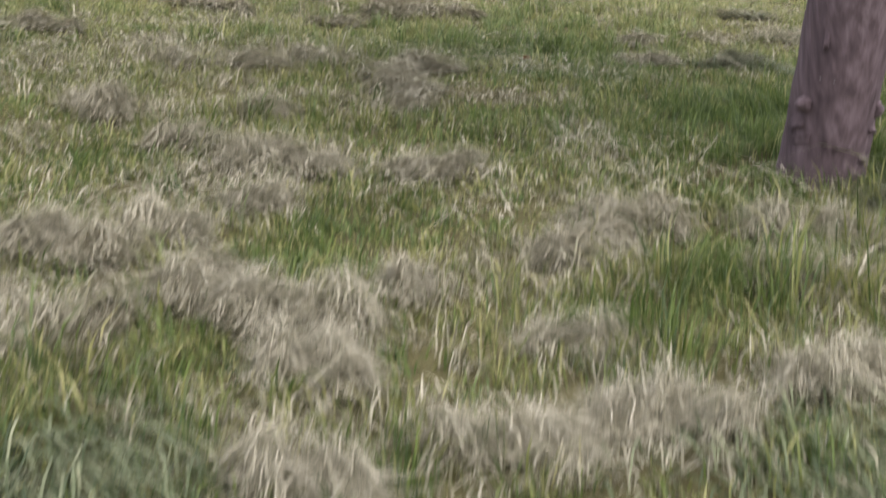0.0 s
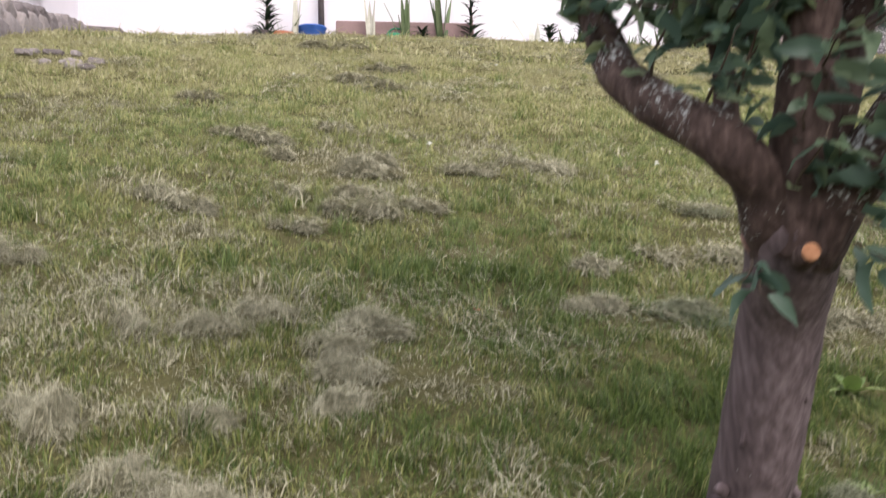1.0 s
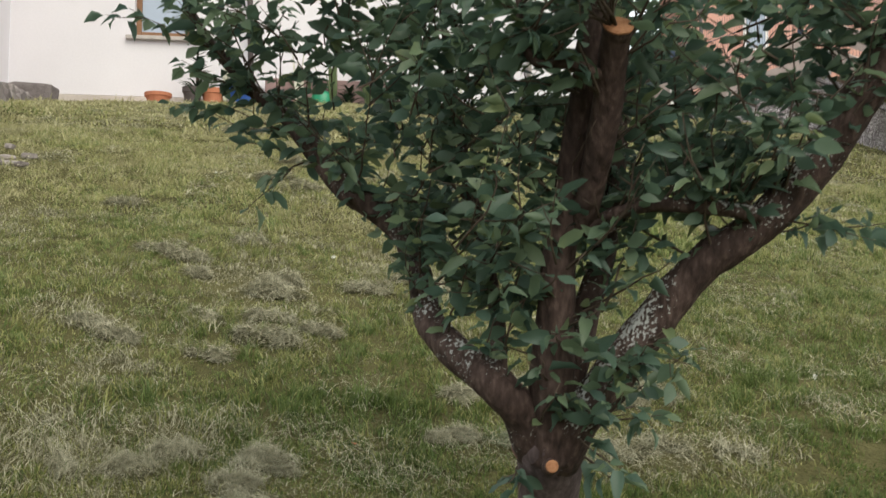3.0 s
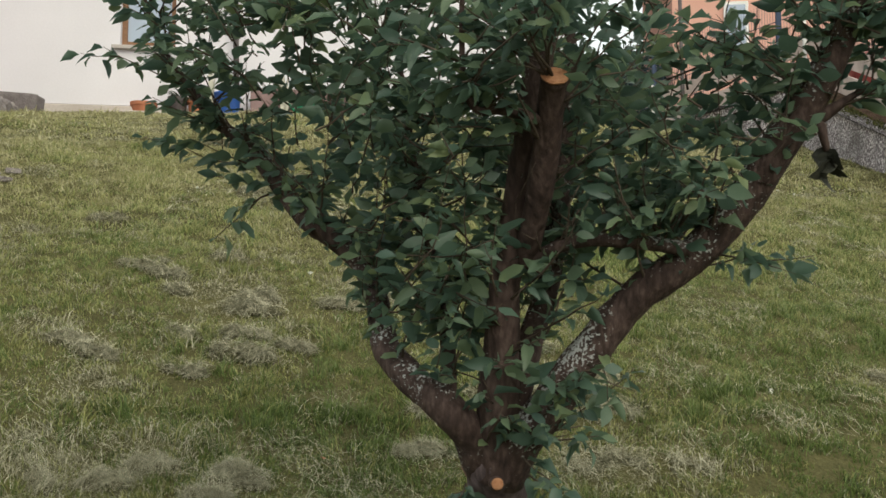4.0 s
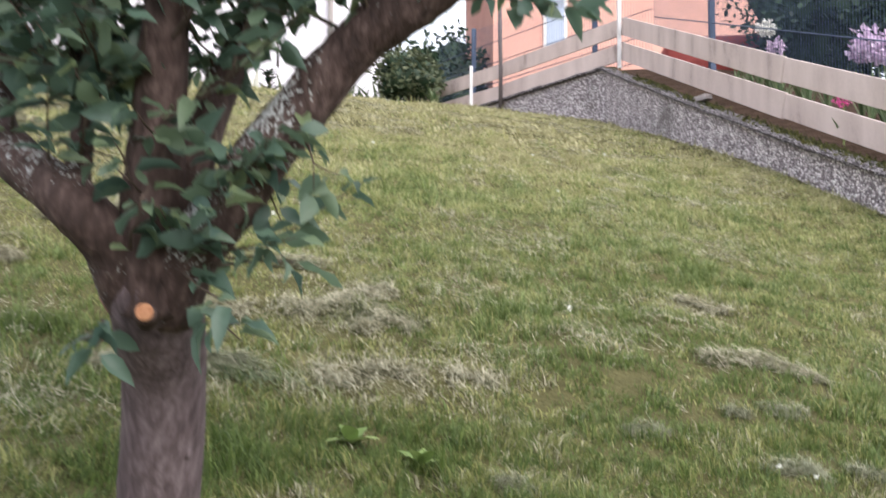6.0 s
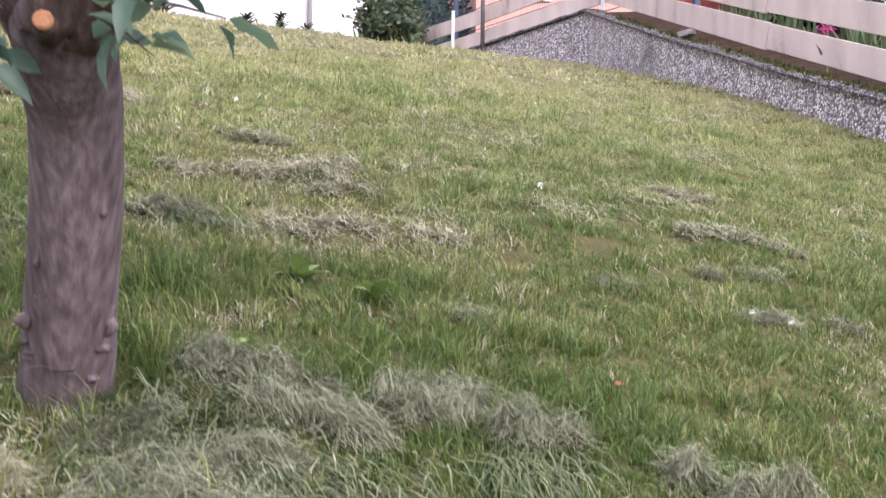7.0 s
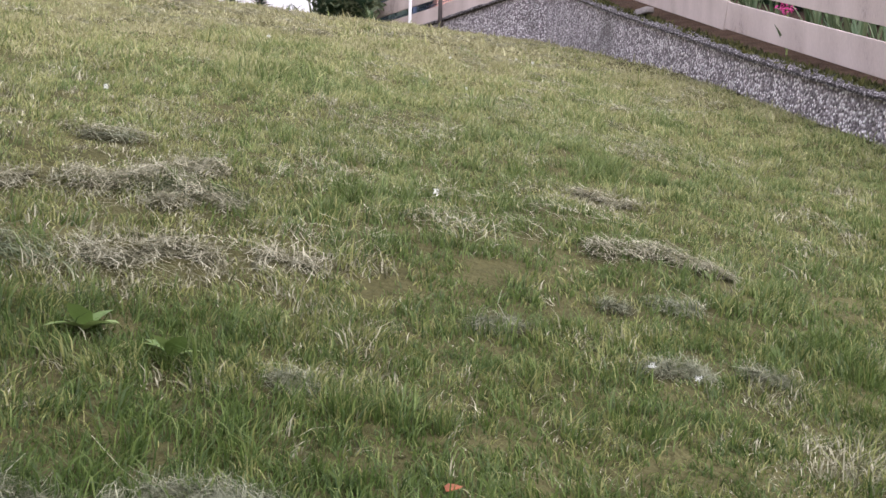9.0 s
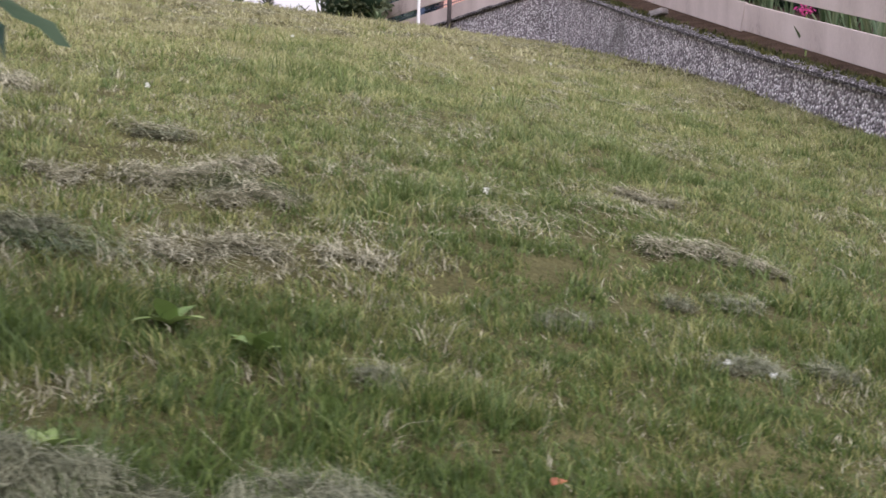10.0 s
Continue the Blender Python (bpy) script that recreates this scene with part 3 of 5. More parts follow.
HAY_FAR = [
    (-0.21, 4.17, 0.26, 0.065), (-0.43, 3.98, 0.16, 0.04), (-0.54, 4.39, 0.13, 0.05), (-0.22, 4.44, 0.17, 0.05), (-0.24, 4.76, 0.26, 0.065), (-0.27, 4.93, 0.2, 0.04), (-0.78, 5.18, 0.17, 0.055), (-0.7, 4.95, 0.1, 0.04), (-0.54, 5.55, 0.16, 0.055),
    (-0.44, 7.13, 0.3, 0.06), (-0.62, 7.35, 0.28, 0.06), (-0.5, 8.12, 0.34, 0.06), (-1.22, 9.75, 0.46, 0.06), (0.04, 4.33, 0.16, 0.04), (0.25, 4.94, 0.2, 0.035), (0.55, 5.09, 0.23, 0.04), (0.75, 3.73, 0.15, 0.035),
    (-0.85, 4.04, 0.17, 0.045), (-1.1, 4.2, 0.2, 0.04), (-1.55, 6.2, 0.2, 0.05), (-1.0, 5.3, 0.2, 0.035), (1.28, 4.47, 0.13, 0.05)]
for heap in (HAY_NEAR, HAY_MID, HAY_FAR):
    for hx, hy, hl, hh in heap:
        hay_clump(hx, hy, hl * 1.1, hh * (0.55 if hx > 1.2 and hy > 2.2 else 1.0), rng.uniform(-0.25, 0.25))


def long_grass(x, y, rx, ry, count, length, heading, label):
    """Uncut blades that have fallen over and lie in one direction."""
    px, py = x + rng.normal(0, rx, count), y + rng.normal(0, ry, count)
    a = heading + rng.normal(0, 0.55, count)
    ln, up = length * rng.lognormal(-0.1, 0.3, count), rng.uniform(0.15, 0.6, count)
    side = np.stack([-np.sin(a), np.cos(a), np.full(count, 0.2)], -1) * 0.0017
    cols = []
    for u, h, w in ((0, 0, 1), (0.3, 0.75, 1), (0.65, 1.0, 0.8), (1.0, 0.55, 0.15)):
        qx, qy = px + np.cos(a) * ln * u * 0.85, py + np.sin(a) * ln * u * 0.85
        q = np.stack([qx, qy, lawn_z(qx, qy) + 0.005 + h * up * ln * 0.55], -1)
        cols += [q - side * w, q + side * w]
    v = np.stack(cols, 1).reshape(-1, 3)
    i = np.arange(count)[:, None] * 8
    raw_mesh("long_grass", v, (i + np.array([0, 1, 3, 2, 2, 3, 5, 4, 4, 5, 7, 6])).ravel(), np.full(count * 3, 4), M_LONG, label, "grass")


LYING = "long blue-green grass lying in tangled tufts"
long_grass(1.12, 2.1, 0.1, 0.07, 650, 0.15, 3.6, LYING)
long_grass(1.08, 1.86, 0.1, 0.08, 600, 0.13, 5.6, LYING)
long_grass(1.35, 1.95, 0.12, 0.08, 350, 0.09, 5.2, LYING)
long_grass(-0.25, 1.12, 0.06, 0.06, 350, 0.13, 5.4, LYING)
long_grass(0.55, 1.22, 0.08, 0.07, 350, 0.1, 4.9, LYING)
long_grass(1.0, 3.35, 0.14, 0.06, 350, 0.11, 5.8, LYING)
long_grass(1.55, 3.97, 0.14, 0.04, 500, 0.11, 3.4, LYING)
long_grass(1.72, 2.03, 0.06, 0.04, 300, 0.13, 4.6, LYING)


def hay_ridge(x0, y0, x1, y1, width, high, count):
    """A thin swath of combed dry grass left by the rake."""
    x, y, turn = (x0 + x1) / 2, (y0 + y1) / 2, math.atan2(y1 - y0, x1 - x0)
    z0, ln = float(lawn_z(x, y)), math.hypot(x1 - x0, y1 - y0)
    root = thing("hay_ridge", "thin raked ridge of dry grey-tan cut grass lying on the lawn", "hay", (x, y, z0), "hay heaps on the lawn")
    vs, fs, ss, k = [], [], [], 0
    for u in np.linspace(-0.42, 0.42, 7):
        bow = 0.045 * math.sin(u * 7 + x0 * 5)
        cx, cy = x + u * (x1 - x0) - bow * math.sin(turn), y + u * (y1 - y0) + bow * math.cos(turn)
        v, f, n = strands(int(count / 12 * rng.uniform(0.3, 1.5)), cx, cy, ln * 0.14, width * rng.uniform(0.6, 1.2), high * rng.uniform(0.5, 1.2), 0.085, 0.002, turn + rng.normal(0, 0.3), 0.3, turn, 0.7)
        vs.append(v - np.array([x, y, z0])), fs.append(f + k), ss.append(n)
        k += len(v)
        # low mat whose dark colour is the shade under the ridge's stalks
        bm = bmesh.new()
        bmesh.ops.create_icosphere(bm, subdivisions=2, radius=1.0)
        for p in bm.verts:
            j = 1 + 0.6 * noise.noise(p.co * 2.0 + Vector((cx * 9, cy * 9, 0)))
            a, b = p.co.x * ln * 0.09 * j, p.co.y * width * 0.35 * j
            px, py = cx + a * math.cos(turn) - b * math.sin(turn), cy + a * math.sin(turn) + b * math.cos(turn)
            p.co = Vector((px - x, py - y, float(lawn_z(px, py)) - z0 + 0.005 + max(p.co.z, -0.3) * high * 0.28 * j))
        part("hay_mat", bm, M_HAYCORE, root, smooth=True)
    raw_mesh("stalk_layer", np.concatenate(vs), np.concatenate(fs), np.concatenate(ss), M_HAY, "loose dry stalks", "", "stuff", root)


for ridge in ((1.2, 3.92, 1.7, 4.25, 0.07, 0.06, 2600), (1.46, 3.84, 1.72, 3.9, 0.05, 0.05, 1400), (1.3, 3.4, 1.65, 3.42, 0.1, 0.035, 800), (1.74, 3.42, 1.95, 3.48, 0.06, 0.03, 400),
              (2.9, 3.78, 3.38, 3.66, 0.06, 0.05, 2200), (3.15, 4.55, 3.4, 4.44, 0.05, 0.04, 800), (1.1, 4.6, 1.4, 4.5, 0.06, 0.045, 700), (0.9, 3.9, 1.1, 3.96, 0.05, 0.04, 600)):
    x0, y0, x1, y1, width, high, count = ridge
    hay_ridge(x0, y0, x1, y1, width * 1.25, high * 0.65, int(count * 1.2))



# ---- the apple tree ----
def leaf_verts(length, fold=0.35, droop=0.25, wide=1.0, wave=0.0, twist=0.0):
    """A pointed oval leaf along +x, folded on its midrib, drooping, wavy and twisted."""
    rows = [(0.0, 0.0), (0.2, 0.21), (0.5, 0.27), (0.78, 0.17), (1.0, 0.0)]
    mid = [(u, 0.0, -droop * u * u) for u, w in rows]
    both = []
    for side in (1, -1):
        for k, (u, w) in enumerate(rows[1:4]):
            lift = w * (fold + wave * (1 if k % 2 else -1) * side) + side * w * twist * u
            both.append((u, side * w * wide, -droop * u * u + lift))
    v = np.array(mid + both) * length
    f = [(0, 1, 5), (1, 2, 6, 5), (2, 3, 7, 6), (3, 4, 7), (0, 8, 1), (1, 8, 9, 2), (2, 9, 10, 3), (3, 10, 4)]
    return v, f


LEAF_KINDS = ((0.3, 0.2, 1.0, 0.1, 0.3), (0.5, 0.4, 0.9, 0.25, -0.4), (0.15, 0.1, 1.05, 0.15, 0.5), (0.7, 0.6, 0.85, 0.1, -0.2), (0.9, 0.3, 0.8, 0.3, 0.6), (-0.2, 0.5, 1.0, 0.2, -0.5))


TREE = thing("apple_tree", "old forked apple tree with lichen-grown limbs and dense dark leaves", "tree", (0.865, 2.2, float(lawn_z(0.865, 2.2)) - 0.05))
ORIGIN = Vector(TREE.matrix_basis.translation)


def local(rows):
    return [np.array([q[0] - ORIGIN.x, q[1] - ORIGIN.y, q[2] - ORIGIN.z, q[3]]) for q in rows]


def limb(name, rows, lichen=0.0, sides=14, label="", rough=0.14, steps=7, bark=None):
    line = smooth_line(local(rows), steps)
    ob = part(name, tube(bmesh.new(), line, sides, rough), bark or M_BARK, TREE, label, True)
    if lichen:
        at = ob.data.attributes.new("lichen", "FLOAT", "POINT")
        at.data.foreach_set("value", np.full(len(ob.data.vertices), lichen, np.float32))
    return line


trunk_rows = [(0.855, 2.21, 0.9, 0.105), (0.857, 2.2, 1.0, 0.09), (0.866, 2.15, 1.13, 0.083), (0.88, 2.07, 1.33, 0.081), (0.886, 1.99, 1.5, 0.08), (0.878, 1.9, 1.61, 0.083), (0.872, 1.855, 1.67, 0.078), (0.88, 1.83, 1.73, 0.035)]
limb("trunk", trunk_rows, 0.12, 40, "rough purple-brown trunk", 0.035, 14, M_TRUNK)
left_rows = [(0.85, 1.88, 1.62, 0.056), (0.81, 1.83, 1.715, 0.052), (0.743, 1.8, 1.795, 0.047), (0.651, 1.86, 1.868, 0.043), (0.58, 1.94, 1.94, 0.041), (0.558, 2.01, 2.02, 0.037), (0.54, 2.07, 2.1, 0.035), (0.5, 2.12, 2.19, 0.034), (0.43, 2.15, 2.26, 0.033), (0.345, 2.18, 2.32, 0.035), (0.26, 2.21, 2.41, 0.03), (0.16, 2.25, 2.54, 0.025), (0.02, 2.3, 2.66, 0.02), (-0.14, 2.33, 2.86, 0.013), (-0.24, 2.34, 3.1, 0.007)]
right_rows = [(0.892, 1.87, 1.61, 0.06), (0.925, 1.82, 1.705, 0.056), (0.99, 1.79, 1.79, 0.053), (1.085, 1.76, 1.925, 0.05), (1.187, 1.73, 2.06, 0.048), (1.27, 1.7, 2.13, 0.047), (1.36, 1.68, 2.2, 0.046), (1.455, 1.65, 2.3, 0.046), (1.545, 1.6, 2.455, 0.046), (1.615, 1.55, 2.58, 0.043), (1.672, 1.5, 2.72, 0.037), (1.73, 1.45, 2.9, 0.028), (1.78, 1.4, 3.15, 0.015)]
mid_rows = [(0.872, 1.86, 1.62, 0.068), (0.872, 1.83, 1.72, 0.062), (0.872, 1.8, 1.84, 0.056), (0.878, 1.79, 1.98, 0.046), (0.888, 1.77, 2.14, 0.042), (0.91, 1.74, 2.3, 0.039), (0.93, 1.7, 2.44, 0.037), (0.955, 1.64, 2.62, 0.04), (0.97, 1.58, 2.85, 0.03), (0.98, 1.52, 3.2, 0.016)]
back_rows = [(0.9, 1.83, 1.75, 0.05), (0.955, 1.84, 1.95, 0.037), (1.02, 1.9, 2.14, 0.032), (1.05, 1.95, 2.3, 0.032), (1.07, 1.99, 2.45, 0.028), (1.1, 2.05, 2.75, 0.02), (1.12, 2.1, 3.1, 0.01)]
front_rows = [(0.93, 1.77, 2.18, 0.036), (0.955, 1.68, 2.3, 0.034), (0.972, 1.6, 2.44, 0.034), (0.977, 1.52, 2.57, 0.033), (0.977, 1.49, 2.6, 0.033)]
inner_rows = [(0.74, 1.8, 1.81, 0.026), (0.74, 1.86, 1.98, 0.02), (0.7, 1.92, 2.2, 0.017), (0.64, 1.96, 2.5, 0.013), (0.58, 2.0, 2.95, 0.007)]
cross_rows = [(1.37, 1.67, 2.2, 0.024), (1.28, 1.63, 2.215, 0.02), (1.17, 1.62, 2.225, 0.018), (1.08, 1.66, 2.23, 0.017), (1.0, 1.72, 2.21, 0.016), (0.92, 1.76, 2.16, 0.016)]
spur_rows = [(0.972, 1.57, 2.5, 0.016), (0.92, 1.53, 2.515, 0.014), (0.85, 1.5, 2.525, 0.013), (0.79, 1.47, 2.52, 0.01), (0.76, 1.46, 2.6, 0.008), (0.755, 1.45, 2.8, 0.006)]
side_rows = [(1.58, 1.58, 2.5, 0.02), (1.64, 1.55, 2.53, 0.017), (1.7, 1.53, 2.57, 0.009), (1.78, 1.51, 2.62, 0.005)]
lines = [limb("limb", left_rows, 0.5, 14), limb("limb", right_rows, 0.62, 14, "limb with pale grey lichen"), limb("limb", mid_rows, 0.2, 14),
         limb("limb", back_rows, 0.45, 12), limb("limb", front_rows, 0.1, 14, "sawn-off limb"), limb("limb", inner_rows, 0.3, 8), limb("limb", cross_rows, 0.45, 10), limb("limb", spur_rows, 0.1, 8), limb("limb", side_rows, 0.1, 8)]


def saw_cut(at, toward, r, label):
    bm = lathe([(r * 0.98, 0.0), (r, 0.004), (r * 0.8, 0.007), (r * 0.3, 0.008)], 18)
    for v in bm.verts:
        v.co *= 1 + 0.06 * noise.noise(v.co * 60)
    ob = part("saw_cut", bm, M_CUT, TREE, label)
    ob.matrix_basis = Matrix.Translation(Vector(at) - ORIGIN) @ Vector(toward).to_track_quat("Z", "Y").to_matrix().to_4x4()


saw_cut((0.977, 1.487, 2.602), (0.0, -0.75, 0.65), 0.034, "weathered orange saw cut")
bm = tube(bmesh.new(), local([(0.866, 1.84, 1.6, 0.024), (0.866, 1.79, 1.608, 0.02), (0.866, 1.762, 1.612, 0.0165)]), 12, 0.1)
part("branch_stub", bm, M_BARK, TREE, smooth=True)
saw_cut((0.866, 1.761, 1.612), (0.0, -1, 0.12), 0.0155, "fresh orange saw cut")
bm = bmesh.new()
bmesh.ops.create_icosphere(bm, subdivisions=2, radius=1, matrix=Matrix.LocRotScale(Vector((0.803, 1.862, 1.66)) - ORIGIN, Euler((0.25, 0.1, 0.9)), (0.012, 0.024, 0.05)))
for v in bm.verts:
    v.co += Vector((1, 1, 1)) * 0.006 * noise.noise(v.co * 60)
part("bark_wound", bm, M_WOUND, TREE, "pale scar of torn bark", True)
for kx, ky, kz, kr in ((0.935, 2.11, 1.14, 0.02), (0.795, 2.09, 1.15, 0.016), (0.86, 2.14, 1.04, 0.02)):
    bm = bmesh.new()
    bmesh.ops.create_icosphere(bm, subdivisions=2, radius=kr, matrix=Matrix.Translation(Vector((kx, ky, kz)) - ORIGIN))
    for v in bm.verts:
        v.co += Vector((1, 1, 1)) * kr * 0.5 * noise.noise(v.co * 50)
    part("bark_knot", bm, M_TRUNK, TREE, smooth=True)


def bark_flake(angle, z, wide, high, seed):
    """A loose plate of bark lifting off the trunk."""
    rows_z = [q[2] for q in trunk_rows]
    c = Vector((np.interp(z, rows_z, [q[0] for q in trunk_rows]), np.interp(z, rows_z, [q[1] for q in trunk_rows]), z)) - ORIGIN
    r = float(np.interp(z, rows_z, [q[3] for q in trunk_rows]))
    bm = bmesh.new()
    grid = []
    for j in range(5):
        row = []
        for i in range(5):
            u, v = i / 4 - 0.5, j / 4 - 0.5
            e = noise.noise(Vector((u * 3, v * 3, seed)))
            a = angle + u * wide / r * (1 + 0.4 * e)
            d = r + 0.001 + 0.003 * e + (0.008 * max(0, v) if seed % 2 else 0.008 * max(0, -v))
            row.append(bm.verts.new(c + Vector((math.cos(a) * d, math.sin(a) * d, v * high * (1 + 0.4 * noise.noise(Vector((u * 4, seed, 0))))))))
        grid.append(row)
    for p, q in zip(grid, grid[1:]):
        for i in range(4):
            bm.faces.new((p[i], p[i + 1], q[i + 1], q[i]))
    ex = bmesh.ops.extrude_face_region(bm, geom=bm.faces[:])
    for g in ex["geom"]:
        if isinstance(g, bmesh.types.BMVert):
            g.co = c + (g.co - c) * 1.0
            h = Vector((g.co.x - c.x, g.co.y - c.y, 0)).normalized()
            g.co -= h * 0.006
    bmesh.ops.recalc_face_normals(bm, faces=bm.faces)
    part("bark_flake", bm, M_TRUNK, TREE, smooth=True)


for k, (fa, fz, fw, fh) in enumerate(((-2.7, 1.12, 0.04, 0.022), (-2.45, 1.085, 0.035, 0.016), (-0.6, 1.11, 0.04, 0.03), (-0.45, 1.16, 0.02, 0.04), (-2.3, 1.27, 0.01, 0.05), (-1.5, 1.07, 0.035, 0.02), (-0.9, 1.05, 0.03, 0.02), (-0.8, 1.36, 0.01, 0.05))):
    bark_flake(fa, fz, fw, fh, k)


def floor_line(x):
    """Height below which the crown holds no leaves, by place across."""
    px = [q[0] for q in left_rows[::-1]] + [q[0] for q in right_rows[3:]]
    pz = [q[2] for q in left_rows[::-1]] + [q[2] for q in right_rows[3:]]
    return np.interp(x, px, pz)


twigs, leaf_mats = bmesh.new(), []
pr = random.Random(11)


def add_leaf(p, d, size):
    """Keeps one leaf's pose: stalk at p, blade along d."""
    q = Vector(d).to_track_quat("X", "Z").to_matrix().to_4x4()
    leaf_mats.append(Matrix.Translation(p) @ q @ Matrix.Rotation(pr.gauss(0, 0.9), 4, "X") @ Matrix.Scale(size, 4))


def twig(p, d, length, r=0.004, gap=0.0205, big=1.0, level=0, bound=True):
    """A bending shoot with alternate leaves, branching once."""
    p, d = Vector(p), Vector(d).normalized()
    rows, steps = [(*p, r)], max(3, int(length / 0.05))
    for i in range(steps):
        d = (d + Vector((pr.gauss(0, 0.16), pr.gauss(0, 0.16), pr.gauss(0.06, 0.12)))).normalized()
        p = p + d * (length / steps)
        w = p + ORIGIN
        if bound and (w.z < floor_line(w.x) - 0.04 or w.x < -0.36 or w.x > 2.0 or w.y < 1.0):
            break
        rows.append((*p, r * (1 - 0.75 * (i + 1) / steps)))
        for k in range(max(1, int(length / steps / gap))):
            a = pr.uniform(0, 6.28)
            out = (d * 0.5 + Vector((math.cos(a), math.sin(a), pr.uniform(-0.7, 0.35)))).normalized()
            add_leaf(p + out * 0.012 - d * pr.uniform(0, 0.05), out, big * pr.triangular(0.026, 0.084, 0.046))
        if level < 1 and pr.random() < 0.34:
            twig(p, (d + Vector((pr.gauss(0, 0.9), pr.gauss(0, 0.9), pr.gauss(0.1, 0.5)))), length * pr.uniform(0.3, 0.6), r * 0.6, gap, big, level + 1, bound)
    if len(rows) > 2:
        tube(twigs, rows, 5)


def shoots(line, start, count, lo, hi, outward, up=0.5):
    n = len(line)
    for k in range(count):
        q = line[int(n * (start + (1 - start) * (k + pr.random()) / count)) % n]
        a = pr.uniform(0, 6.28)
        d = Vector((math.cos(a), math.sin(a), up + pr.uniform(-0.3, 0.6))) + Vector(outward)
        twig(Vector(q[:3]), d, pr.uniform(lo, hi), 0.0045)


shoots(lines[0], 0.34, 48, 0.15, 0.5, (0.0, -0.1, 0.1), 0.45)
shoots(lines[1], 0.36, 36, 0.15, 0.5, (-0.35, 0.0, 0.1), 0.6)
shoots(lines[2], 0.28, 40, 0.15, 0.5, (-0.1, -0.1, 0.0), 0.4)
shoots(lines[3], 0.35, 34, 0.15, 0.5, (0.15, 0.1, 0.0), 0.4)
shoots(lines[4], 0.45, 16, 0.12, 0.4, (-0.2, -0.1, 0.1), 0.3)
shoots(lines[5], 0.2, 30, 0.12, 0.45, (0.0, -0.1, 0.0), 0.4)
shoots(lines[6], 0.05, 16, 0.1, 0.3, (0.0, -0.2, 0.1), 0.5)
shoots(lines[7], 0.35, 14, 0.08, 0.3, (0.0, -0.1, 0.1), 0.3)
shoots(lines[8], 0.25, 26, 0.08, 0.26, (0.2, -0.1, 0.1), 0.6)
